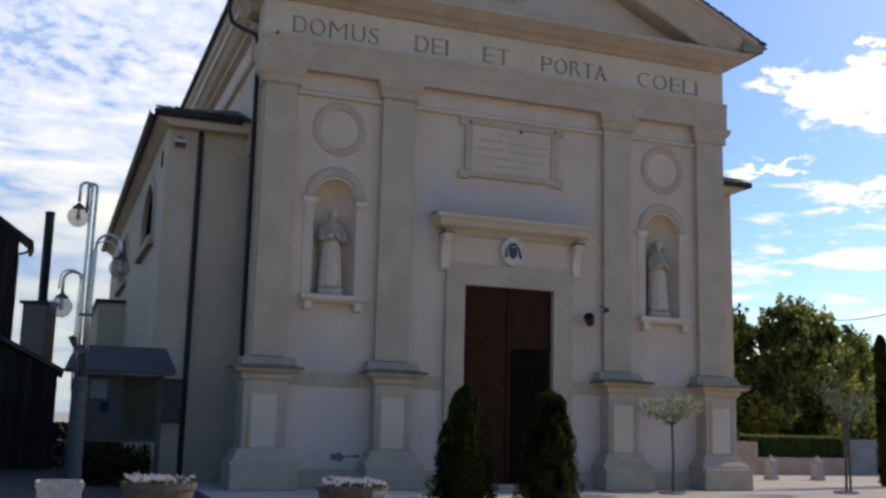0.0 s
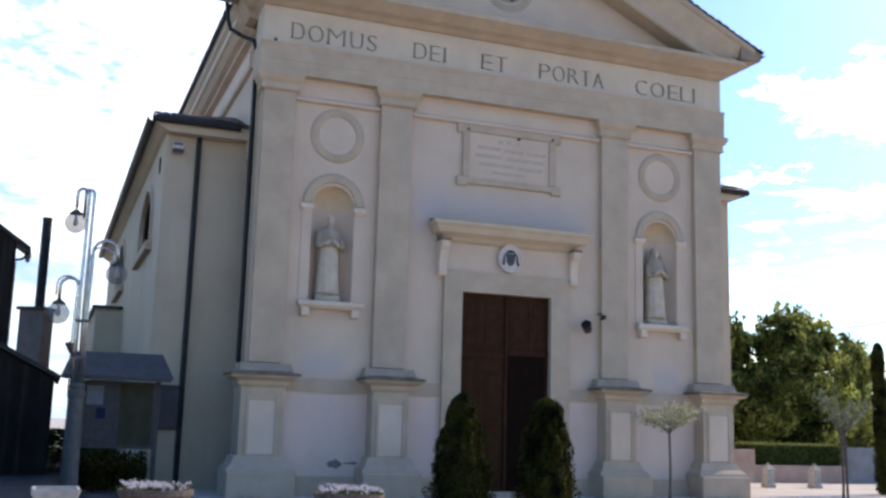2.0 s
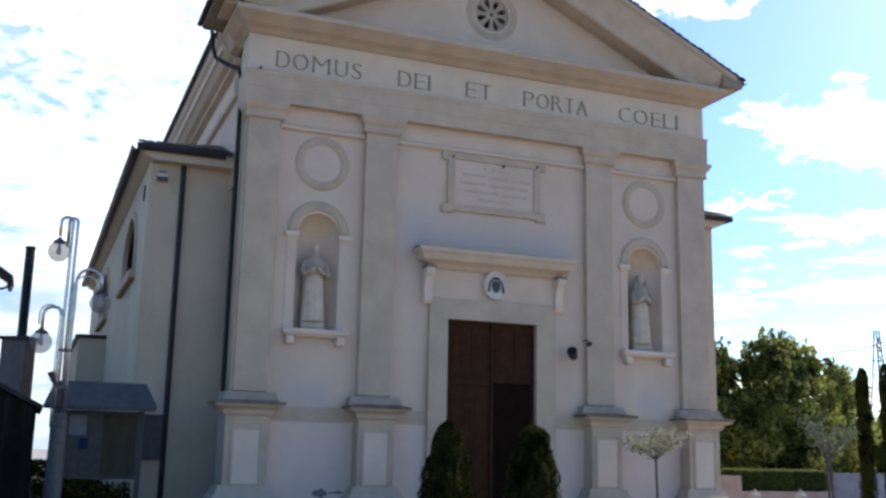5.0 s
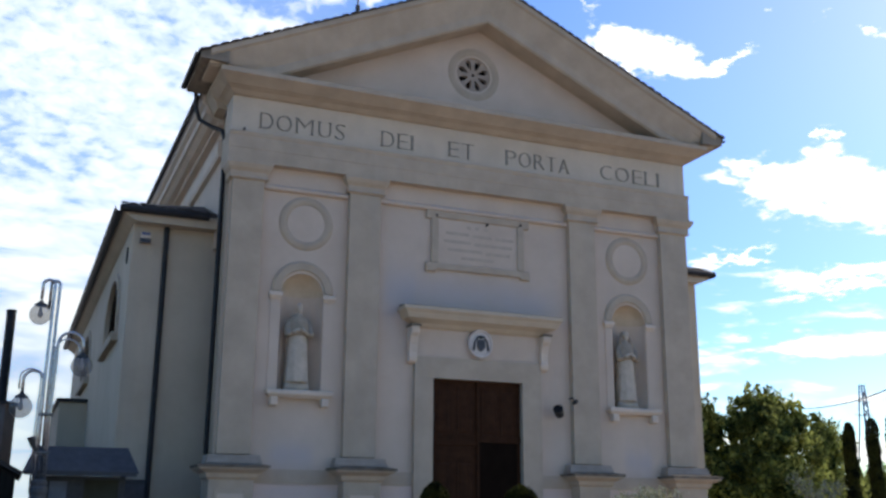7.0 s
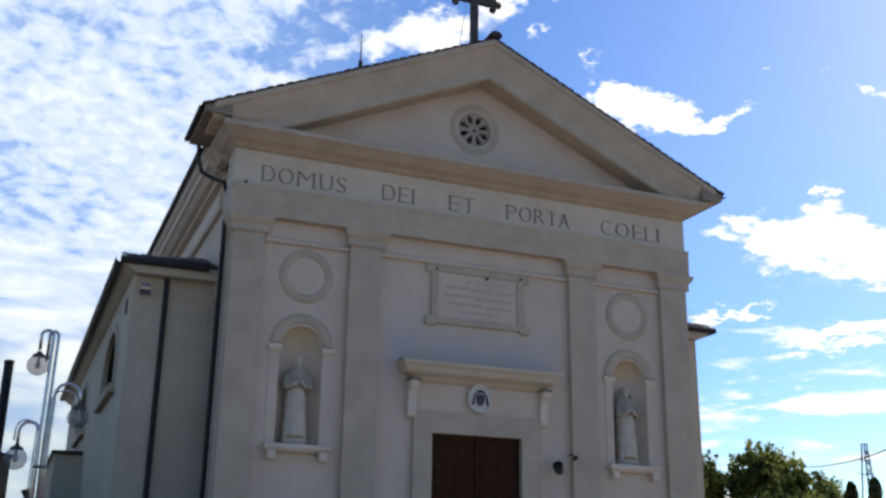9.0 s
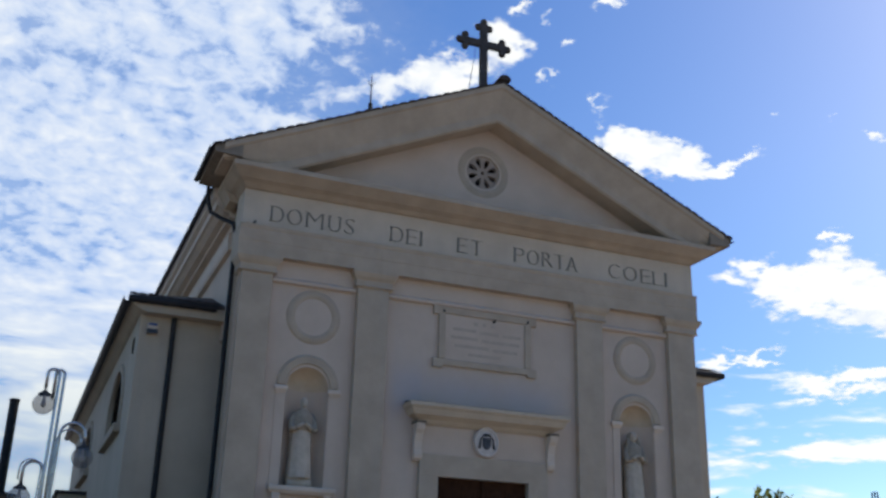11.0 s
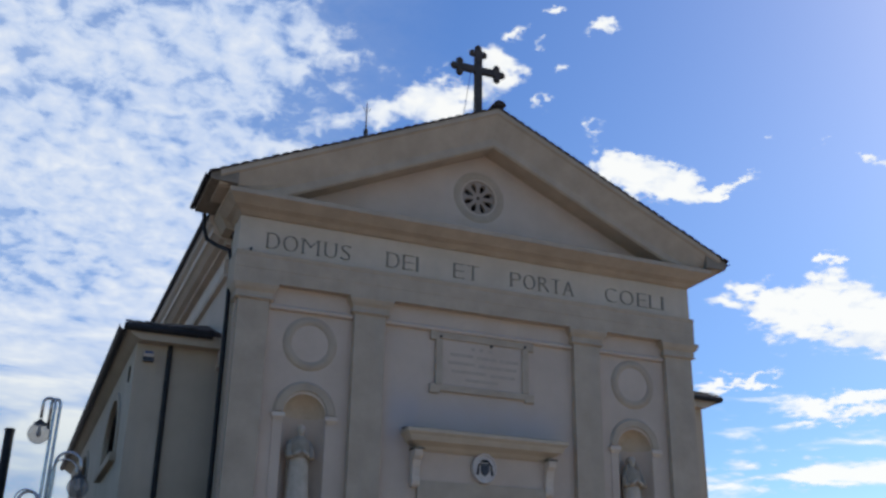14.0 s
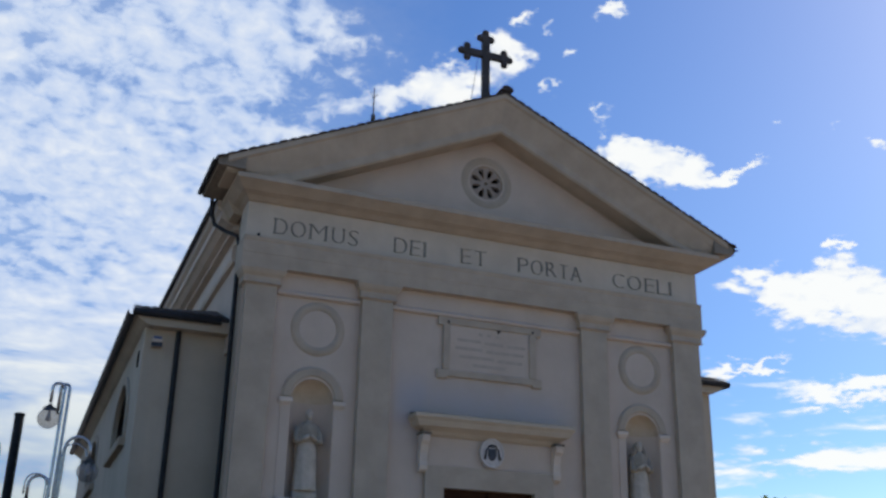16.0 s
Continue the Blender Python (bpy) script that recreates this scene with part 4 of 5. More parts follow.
soft_edges(part("crossbar", bm, RUST, cross), 0.02)


def bud(x, z, r):
    bm = bmesh.new()
    rings = []
    for j in range(7):
        b = -math.pi / 2 + math.pi * j / 6
        rings.append([(x + max(r * math.cos(b), 0.004) * math.cos(2 * math.pi * k / 12), 0.8 * max(r * math.cos(b), 0.004) * math.sin(2 * math.pi * k / 12), z + r * math.sin(b)) for k in range(12)])
    loft(bm, rings)
    part("trefoil_bud", bm, RUST, cross, smooth=True)


for x, z in ((0, 2.12), (-0.16, 1.95), (0.16, 1.95), (-0.70, 1.45), (-0.54, 1.62), (-0.54, 1.28), (0.70, 1.45), (0.54, 1.62), (0.54, 1.28)):
    bud(x, z, 0.105)
bm = bmesh.new()
tube(bm, [(-0.22, 0, 1.3), (-0.42, 0, -0.05)], 0.008, 5)
part("guy_wire", bm, IRON, cross)
rod = thing("lightning_rod", "thin dark lightning rod on the roof edge", "lightning rod", (-3.11, 0.0, 13.15))
bm = bmesh.new()
tube(bm, [(0, 0, -0.05), (0, 0, 0.38)], 0.06, 8)
part("rod_base", bm, IRON, rod)
bm = bmesh.new()
tube(bm, [(0, 0, 0.38), (0, 0, 1.15)], [0.022, 0.012], 6)
part("spike", bm, IRON, rod)
for a in (-0.1, 0.1):
    bm = bmesh.new()
    tube(bm, [(0, 0, 0.85), (a, 0, 1.0)], 0.008, 5)
    part("prong", bm, IRON, rod)

# peeled plaster near the foot of the wall
PEEL = material("bare_grey_render_patch", (0.10, 0.095, 0.09), (0.2, 0.19, 0.175), scale=9)
for x, z, w, h in ((-3.92, 0.66, 0.16, 0.09), (-3.52, 0.68, 0.12, 0.03), (-3.68, 0.675, 0.05, 0.02)):
    bm = bmesh.new()
    rim = [(x + w * (1 + 0.25 * math.sin(3.1 * k)) * math.cos(2 * math.pi * k / 14), z + h * (1 + 0.3 * math.sin(2.3 * k + 1)) * math.sin(2 * math.pi * k / 14)) for k in range(14)]
    loft(bm, [[(a, y, b) for a, b in rim] for y in (-0.02, -0.026)])
    part("peeled_patch", bm, PEEL, church, "bare patch where plaster has peeled")

# ---- street lamp with three glass globes ----
GLOBE = bpy.data.materials.new("clear_globe_glass")
GLOBE.use_nodes = True
gt = GLOBE.node_tree
gb = gt.nodes["Principled BSDF"]
gb.inputs["Base Color"].default_value = (0.35, 0.345, 0.34, 1)
gb.inputs["Roughness"].default_value, gb.inputs["Specular IOR Level"].default_value = 0.04, 1.0
clear = gt.nodes.new("ShaderNodeBsdfTransparent")
clear.inputs["Color"].default_value = (0.70, 0.69, 0.69, 1)
gm = gt.nodes.new("ShaderNodeMixShader")
gm.inputs[0].default_value = 0.22
gt.links.new(clear.outputs[0], gm.inputs[1])
gt.links.new(gb.outputs[0], gm.inputs[2])
gt.links.new(gm.outputs[0], gt.nodes["Material Output"].inputs[0])
BLACKSTEEL = material("dark_grey_painted_steel", (0.022, 0.021, 0.020), (0.045, 0.043, 0.041), rough=0.55, scale=9)
COLUMN = material("weathered_grey_column", (0.055, 0.050, 0.047), (0.10, 0.092, 0.086), rough=0.6, scale=7, streak=0.2)
lamp = thing("street_lamp", "grey steel street lamp with bent tubes and three clear globes", "street lamp", (-9.25, -0.8, 0))
bm = bmesh.new()
turned(bm, [(0.20, 0.0), (0.20, 0.12), (0.165, 0.16), (0.155, 0.9), (0.15, 1.85), (0.17, 1.9), (0.17, 1.98), (0.10, 2.06)], 0, 0, 18)
part("column", bm, COLUMN, lamp, smooth=False)
bm = bmesh.new()
turned(bm, [(0.13, 2.02), (0.15, 2.06), (0.15, 2.10), (0.09, 2.14)], 0, 0, 14)
part("collar", bm, COLUMN, lamp)


def hooked(x, y, top, dx, drop, r=0.032, dy=0.0):
    n = 12
    rad = abs(dx) / 2
    pts = [(x, y, 1.9), (x - 0.02, y, (1.9 + top) / 2), (x, y, top - rad)]
    for k in range(1, n + 1):
        a = math.pi * k / n
        pts.append((x + dx / 2 * (1 - math.cos(a)), y + dy * k / n, top - rad + rad * math.sin(a)))
    pts.append((x + dx, y + dy, top - rad - drop))
    bm = bmesh.new()
    tube(bm, pts, r, 10)
    part("bent_tube", bm, TUBE, lamp, smooth=True)


def globe(x, y, z, r=0.205):
    bm = bmesh.new()
    rings = []
    for j in range(13):
        b = -math.pi / 2 + math.pi * j / 12
        q = max(r * math.cos(b), 0.003)
        rings.append([(x + q * math.cos(2 * math.pi * k / 24), y + q * math.sin(2 * math.pi * k / 24), z + r * math.sin(b)) for k in range(24)])
    loft(bm, rings)
    gl = part("globe", bm, GLOBE, lamp, "clear glass globe", smooth=True)
    gl.visible_shadow = False
    bm = bmesh.new()
    turned(bm, [(0.03, z + r + 0.07), (0.05, z + r + 0.04), (0.12, z + r - 0.01), (0.125, z + r - 0.04), (0.10, z + r - 0.045)], x, y, 14)
    part("globe_cap", bm, IRON, gl)
    bm = bmesh.new()
    turned(bm, [(0.02, z + r - 0.04), (0.03, z + 0.06), (0.045, z + 0.03), (0.05, z - 0.03), (0.02, z - 0.07)], x, y, 12)
    part("bulb", bm, ENAMEL, gl)


hooked(-0.07, 0.0, 5.92, -0.22, 0.28)
hooked(0.02, 0.05, 5.92, -0.16, 0.50)
hooked(0.09, 0.0, 4.92, 0.46, 0.12)
hooked(-0.10, -0.05, 4.14, -0.36, 0.27)
hooked(-0.155, -0.09, 4.17, -0.37, 0.20, 0.016)
hooked(0.05, -0.05, 4.78, 0.44, 0.02, 0.016)
globe(-0.29, 0.0, 5.23)
globe(0.55, 0.0, 4.28)
globe(-0.46, -0.05, 3.45, 0.21)
bm = bmesh.new()
tube(bm, [(-0.08, -0.05, 2.62), (-0.17, -0.08, 2.74), (-0.23, -0.10, 2.90)], [0.03, 0.05, 0.07], 9)
part("loudspeaker", bm, IRON, lamp, "small dark horn")
for z in (2.6, 3.3):
    bm = bmesh.new()
    box(bm, -0.14, 0.13, -0.09, 0.09, z, z + 0.05)
    soft_edges(part("clamp", bm, STEEL, lamp), 0.01)

# ---- notice board with a little pitched roof ----
board = thing("notice_board", "grey steel notice board with pitched sheet roof and pinned papers", "notice board", (-8.42, 0.3, 0))
for x in (-0.80, 0.78):
    bm = bmesh.new()
    box(bm, x - 0.05, x + 0.05, -0.05, 0.05, 0.0, 2.42)
    soft_edges(part("post", bm, BLACKSTEEL, board), 0.01)
bm = bmesh.new()
loft(bm, [[(x - 0.0 * i, y, z) for y, z, i in ((-0.50, 2.33, 0), (0.50, 2.33, 0), (0.50, 2.29, 0), (-0.50, 2.29, 0))] for x in (-1.12, 1.02)])
hipped = [bm.verts.new(p) for p in ((-1.12, -0.50, 2.33), (1.02, -0.50, 2.33), (1.02, 0.50, 2.33), (-1.12, 0.50, 2.33), (-0.93, 0.0, 2.82), (0.83, 0.0, 2.82))]
for f in ((0, 1, 5, 4), (2, 3, 4, 5), (3, 0, 4), (1, 2, 5)):
    bm.faces.new([hipped[i] for i in f])
part("roof_sheet", bm, GREYBLUE, board, "slate-grey sheet roof")
bm = bmesh.new()
box(bm, -1.1, 0.98, -0.52, -0.48, 2.24, 2.31)
part("eaves_bar", bm, BLACKSTEEL, board)
YELLOWISH = material("yellowed_poster_paper", (0.036, 0.034, 0.020), (0.058, 0.055, 0.034), rough=0.7, spec=0.1, scale=3)
BLUE = material("blue_printed_paper", (0.007, 0.014, 0.045), (0.012, 0.022, 0.06), rough=0.6, spec=0.1)
for xa, xb, mt in ((-0.75, -0.001, PAPER), (0.001, 0.73, YELLOWISH)):
    bm = bmesh.new()
    box(bm, xa, xb, -0.03, 0.03, 0.92, 2.22)
    pn = part("display_panel", bm, mt if mt is YELLOWISH else BLACKSTEEL, board)
    for a, b, z0, z1 in ((xa, xb, 2.18, 2.24), (xa, xb, 0.90, 0.96), (xa, xa + 0.04, 0.96, 2.18), (xb - 0.04, xb, 0.96, 2.18)):
        bm = bmesh.new()
        box(bm, a, b, -0.045, -0.028, z0, z1)
        part("panel_frame", bm, BLACKSTEEL, pn)
for x0, x1, z0, z1, mt in ((-0.60, -0.28, 1.76, 2.14, PAPER), (-0.40, -0.22, 1.48, 1.70, BLUE), (0.42, 0.68, 1.60, 2.1, YELLOWISH)):
    bm = bmesh.new()
    box(bm, x0, x1, -0.040, -0.032, z0, z1)
    part("pinned_sheet", bm, mt, board)
side = thing("wall_notice_case", "dark-framed glazed notice case on the church wall", "notice case", (-7.3, 1.80, 0))
bm = bmesh.new()
box(bm, -0.32, 0.32, -0.02, 0.05, 1.28, 2.25)
part("case", bm, BLACKSTEEL, side)
bm = bmesh.new()
box(bm, -0.27, 0.27, -0.026, -0.02, 1.34, 2.16)
part("case_pane", bm, GREYBLUE, side)


# ---- plants ----
def leaf_cloud(bm, points, size, rng):
    """Small folded leaves at the points given, each turned its own way."""
    for p in points:
        d = Vector((rng.gauss(0, 1), rng.gauss(0, 1), rng.gauss(0, 0.8))).normalized()
        e = d.orthogonal().normalized()
        e.rotate(Matrix.Rotation(rng.uniform(0, 6.28), 3, d))
        f = d.cross(e)
        s = size * rng.uniform(0.6, 1.35)
        a = bm.verts.new(Vector(p) - e * s)
        b = bm.verts.new(Vector(p) + f * s * 0.45 + d * s * 0.15)
        c = bm.verts.new(Vector(p) + e * s)
        g = bm.verts.new(Vector(p) - f * s * 0.45 + d * s * 0.15)
        bm.faces.new((a, b, c))
        bm.faces.new((a, c, g))


def leaf_part(name, points, size, mat, parent, rng, label=""):
    bm = bmesh.new()
    leaf_cloud(bm, points, size, rng)
    me = bpy.data.meshes.new(name)
    bm.to_mesh(me)
    bm.free()
    me.materials.append(mat)
    ob = new(name, me)
    ob.parent = parent
    if label:
        ob["label"] = label
    return ob


def taper(u, slim):
    """Width of a clipped conifer at the share u of its height: slim is what is left of it near the rounded top."""
    w = (1 - (1 - slim) * u ** 1.15) * min(1.0, u * 6 + 0.86)
    return w * math.sqrt(max(0.0, 1 - max(0.0, (u - 0.90) / 0.10) ** 2))


def cypress(x, y, h, r, label, seed, blunt=0.55, count=9000, size=0.045, z0=0.0, group=""):
    rng = random.Random(seed)
    t = thing("cypress", label, "cypress", (x, y, 0), group)
    bm = bmesh.new()
    tube(bm, [(0, 0, 0), (0.01, 0, h * 0.5), (0, 0.01, h * 0.93)], [r * 0.12, r * 0.09, 0.01], 8)
    part("trunk", bm, BARK, t)
    pts = []
    while len(pts) < count:
        u = rng.random() ** 0.8
        z = z0 + (h - z0) * u
        w = r * taper(u, blunt)
        a = rng.uniform(0, 2 * math.pi)
        bump = 1 + 0.42 * noise.noise(Vector((math.cos(a) * 2.6 + seed, math.sin(a) * 2.6, z * 3.4))) + 0.22 * noise.noise(Vector((math.cos(a) * 7 + seed, math.sin(a) * 7, z * 5)))
        q = w * bump * (1 - 0.35 * rng.random() ** 2.2)
        pts.append((q * math.cos(a), q * math.sin(a), z + rng.gauss(0, 0.02)))
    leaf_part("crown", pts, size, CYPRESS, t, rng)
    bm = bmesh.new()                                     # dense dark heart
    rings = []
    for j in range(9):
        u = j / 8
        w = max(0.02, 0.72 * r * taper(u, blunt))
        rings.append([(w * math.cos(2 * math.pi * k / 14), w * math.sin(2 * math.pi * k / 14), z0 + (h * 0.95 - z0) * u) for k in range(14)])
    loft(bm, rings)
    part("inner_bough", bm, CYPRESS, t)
    return t


def planter(x, y, r, h, label, seed, square=False, flowers=True):
    rng = random.Random(seed)
    t = thing("flower_planter", label, "planter", (x, y, 0))
    bm = bmesh.new()
    if square:
        rings = [[(sx * w, sy * w, z) for sx, sy in ((-1, -1), (1, -1), (1, 1), (-1, 1))] for w, z in ((r * 0.9, 0.0), (r * 0.92, h - 0.1), (r, h - 0.08), (r, h), (r * 0.85, h), (r * 0.85, h - 0.08))]
        loft(bm, rings)
        soft_edges(part("tub", bm, CONCRETE, t), 0.04, 3)
    else:
        turned(bm, [(r * 0.72, 0.0), (r * 0.80, 0.05), (r * 0.93, h * 0.6), (r * 0.96, h - 0.1), (r * 1.02, h - 0.08), (r * 1.02, h), (r * 0.9, h), (r * 0.88, h - 0.07)], 0, 0, 28)
        part("tub", bm, TERRA, t)
    bm = bmesh.new()
    turned(bm, [(r * 0.86, h - 0.10), (r * 0.86, h - 0.04), (r * 0.3, h - 0.02)], 0, 0, 20)
    part("soil", bm, SOIL, t)
    if flowers:
        pts, leaves = [], []
        for k in range(60):
            a, q = rng.uniform(0, 6.28), r * math.sqrt(rng.random()) * 0.95
            hz = h + rng.uniform(0.0, 0.07)
            for i in range(14):
                pts.append((q * math.cos(a) + rng.gauss(0, 0.028), q * math.sin(a) + rng.gauss(0, 0.028), hz + rng.gauss(0.02, 0.018)))
            for i in range(14):
                leaves.append((q * math.cos(a) + rng.gauss(0, 0.05), q * math.sin(a) + rng.gauss(0, 0.05), hz - 0.04 + rng.gauss(0, 0.02)))
        leaf_part("blossom", pts, 0.022, PETAL, t, rng, "white and pink blossom")
        leaf_part("foliage", leaves, 0.03, HEDGE, t, rng)
    return t


cypress(-2.42, -3.5, 2.11, 0.62, "dense dark green potted cypress before the church door", 3, 0.30, 30000, 0.026, group="cypresses before the door")
cypress(-0.62, -3.5, 2.08, 0.61, "dense dark green cypress with blunt top before the church door", 8, 0.36, 30000, 0.026, group="cypresses before the door")
for i, (x, y, h) in enumerate(((11.88, 0.8, 4.15), (12.80, 0.85, 4.32), (13.62, 0.9, 4.50))):
    cypress(x, y, h, 0.20, "slender column-shaped dark cypress at the edge of the square", 20 + i, 0.86, 12000, 0.03, 0.02, "column cypresses")
planter(-8.15, -5.57, 0.54, 0.48, "round washed-concrete planter full of white blossom", 31)
planter(-5.31, -6.05, 0.55, 0.47, "round concrete planter with pink and white blossom", 32)
planter(-9.57, -6.45, 0.31, 0.55, "small square concrete tub on the paving", 33, True, False)
planter(-5.40, -8.5, 0.26, 0.53, "small square concrete tub beside the planter", 34, True, False)


def young_tree(name, x, y, fork, crown, spread, squash, label, category, leafmat, seed, count, size, stake=False):
    rng = random.Random(seed)
    t = thing(name, label, category, (x, y, 0))
    bm = bmesh.new()
    tube(bm, [(0, 0, 0), (0.02, 0.0, fork * 0.5), (0.0, 0.0, fork), (0.01, 0, fork + 0.15)], [0.035, 0.028, 0.026, 0.02], 8)
    part("trunk", bm, BARK, t)
    tips = []
    for k in range(11):
        a = 2 * math.pi * k / 11 + rng.uniform(-0.3, 0.3)
        q = spread * rng.uniform(0.55, 1.0)
        zt = fork + (crown - fork) * rng.uniform(0.45, 1.0) * (1.0 if squash else 1.1 - 0.5 * q / spread)
        p = [(0, 0, fork), (q * 0.45 * math.cos(a), q * 0.45 * math.sin(a), fork + (zt - fork) * 0.6), (q * math.cos(a), q * math.sin(a), zt)]
        bm = bmesh.new()
        tube(bm, p, [0.016, 0.010, 0.004], 5)
        part("limb", bm, BARK, t)
        tips.append(p)
    pts = []
    for i in range(count):
        p = rng.choice(tips)
        u = rng.uniform(0.35, 1.05)
        a, b = (Vector(p[0]), Vector(p[1])) if u < 0.5 else (Vector(p[1]), Vector(p[2]))
        c = a.lerp(b, (u * 2) % 1.0 if u < 1 else 1.0)
        pts.append((c.x + rng.gauss(0, 0.085), c.y + rng.gauss(0, 0.085), c.z + rng.gauss(0.02, 0.07)))
    leaf_part("crown", pts, size, leafmat, t, rng, "sparse crown")
    bm = bmesh.new()
    turned(bm, [(0.30, 0.0), (0.30, 0.05), (0.26, 0.055), (0.25, 0.03), (0.1, 0.035)], 0, 0, 20)
    part("tree_ring", bm, BRICKISH, t, "reddish edging round the trunk")
    if stake:
        bm = bmesh.new()
        tube(bm, [(0.16, 0.03, 0), (0.14, 0.03, 1.75)], 0.03, 7)
        part("stake", bm, BARK, t)
    return t


young_tree("young_tree", 3.43, -1.6, 1.50, 2.16, 0.80, True, "young tree with thin trunk and sparse pale flat crown", "tree", PALELEAF, 41, 1100, 0.046)
young_tree("olive_tree", 8.30, -1.62, 1.45, 3.15, 0.80, False, "young staked olive tree with thin grey-green crown", "tree", OLIVE, 42, 620, 0.045, True)


def broad_tree(x, y, h, spread, label, seed, count, size, low=0.8):
    rng = random.Random(seed)
    t = thing("broadleaf_tree", label, "tree", (x, y, 0))
    bm = bmesh.new()
    tube(bm, [(0, 0, 0), (0.1, 0, h * 0.2), (0.0, 0.1, h * 0.42), (0.1, 0, h * 0.75)], [0.24, 0.19, 0.13, 0.04], 9)
    part("trunk", bm, BARK, t)
    clumps = []
    for k in range(150):
        a = rng.uniform(0, 6.28)
        u = rng.uniform(0.12, 1.0)
        w = spread * math.sqrt(max(0.05, 1 - (u * 1.25 - 0.45) ** 2 / 0.72))
        q = w * rng.uniform(0.12, 1.0)
        clumps.append((Vector((q * math.cos(a), q * math.sin(a), low + (h - low) * u * rng.uniform(0.86, 1.0))), rng.uniform(0.26, 0.60)))
    for c, r in clumps[:18]:
        bm = bmesh.new()
        tube(bm, [(0.03, 0, h * 0.3), (c.x * 0.5, c.y * 0.5, (h * 0.3 + c.z) / 2 + 0.2), c], [0.07, 0.04, 0.01], 6)
        part("limb", bm, BARK, t)
    pts = []
    for i in range(count):
        c, r = rng.choice(clumps)
        d = Vector((rng.gauss(0, 1), rng.gauss(0, 1), rng.gauss(0, 1))).normalized() * r * rng.random() ** 0.4
        pts.append(c + Vector((d.x * 1.25, d.y * 1.25, d.z)))
    for i in range(170):                                  # shoots that stand out of the outline
        a = rng.uniform(0, 6.28)
        c, r = max(rng.choice(clumps), rng.choice(clumps), key=lambda v: v[0].z)
        for j in range(20):
            pts.append(c + Vector((math.cos(a) * (r * 0.3 + 0.3 * j / 20) + rng.gauss(0, 0.06), math.sin(a) * r + rng.gauss(0, 0.06), r * 0.3 + 0.75 * j / 20)))
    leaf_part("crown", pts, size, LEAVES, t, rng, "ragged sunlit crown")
    return t


broad_tree(20.0, 14.0, 6.7, 2.3, "broad leafy green tree behind the boundary hedge", 57, 25000, 0.125, 0.2)
broad_tree(23.6, 14.4, 5.5, 1.2, "smaller leafy tree behind the boundary hedge", 52, 4200, 0.11, 0.2)
broad_tree(17.3, 15.0, 6.2, 2.0, "dark leafy tree close behind the church", 53, 15000, 0.115, 0.1)
broad_tree(20.6, 17.5, 4.2, 3.0, "dense dark tree in the shade of its neighbours", 54, 22000, 0.11, 0.0)
broad_tree(25.5, 18.5, 3.7, 2.4, "leafy tree at the far end of the boundary wall", 55, 10000, 0.11, 0.0)

broad_tree(28.6, 16.0, 3.6, 2.4, "low dark scrub behind the grey boundary wall", 58, 12000, 0.11, 0.0)
broad_tree(32.0, 17.0, 3.4, 2.4, "low dark scrub at the edge of the square", 59, 12000, 0.11, 0.0)

# ---- boundary wall, hedge, bollards ----
def wall_piece(name, x0, x1, y0, y1, h, mat, label):
    bm = bmesh.new()
    box(bm, x0, x1, y0, y1, 0, h)
    return tagged(soft_edges(part(name, bm, mat), 0.02), label, "boundary wall", kind="structure")


wall_piece("wall_pink", 11.0, 11.95, 6.35, 6.60, 1.05, BRICKISH, "pink rendered boundary wall beside the church")
wall_piece("wall_low", 11.952, 15.75, 6.40, 6.65, 0.56, BRICKISH, "low pink rendered boundary wall under the hedge")
wall_piece("wall_grey", 15.752, 30.0, 6.35, 6.60, 1.18, GREYWALL, "grey rendered boundary wall")
hedge = thing("hedge", "clipped green box hedge above the low boundary wall", "hedge", (13.8, 7.0, 0))
rng = random.Random(61)
pts = []
for i in range(15000):
    f = rng.random()
    x, y, z = rng.uniform(-1.95, 1.95), rng.uniform(-0.35, 0.35), rng.uniform(0.5, 1.2)
    if f < 0.45:
        y = -0.35 + rng.gauss(0, 0.03)
    elif f < 0.8:
        z = 1.20 + rng.gauss(0, 0.02)
    pts.append((x, y, z))
leaf_part("clipped_leaves", pts, 0.04, HEDGE, hedge, rng)
# brighter leaf colour that paints the sun along the hedge's top
SUNLIT_TOP = leafy("sunlit_hedge_top", (0.16, 0.17, 0.05), (0.34, 0.34, 0.12), 0.45)
pts = [(rng.uniform(-1.95, 1.95), rng.uniform(-0.38, 0.38), 1.215 + abs(rng.gauss(0, 0.025))) for i in range(5000)]
leaf_part("sunlit_top_leaves", pts, 0.03, SUNLIT_TOP, hedge, rng, "paler leaves for the sunlit clipped top")
bm = bmesh.new()
box(bm, -1.88, 1.88, -0.28, 0.28, 0.0, 1.16)
part("inner_bough", bm, CYPRESS, hedge)


def bollard(x, y):
    t = thing("stone_bollard", "short pointed pale stone bollard on the paving", "bollard", (x, y, 0), "stone bollards")
    bm = bmesh.new()
    loft(bm, [[(sx * w, sy * w, z) for sx, sy in ((-1, -1), (1, -1), (1, 1), (-1, 1))] for w, z in ((0.16, 0.0), (0.16, 0.10), (0.135, 0.12), (0.12, 0.48), (0.145, 0.50), (0.145, 0.54), (0.08, 0.62), (0.04, 0.66))])
    soft_edges(part("shaft", bm, CONCRETE, t), 0.015)
    bm = bmesh.new()
    turned(bm, [(0.03, 0.655), (0.05, 0.68), (0.04, 0.71), (0.01, 0.72)], 0, 0, 10)
    part("finial", bm, STONE, t)
    return t


bollard(10.38, 3.75)
bollard(11.94, 3.58)

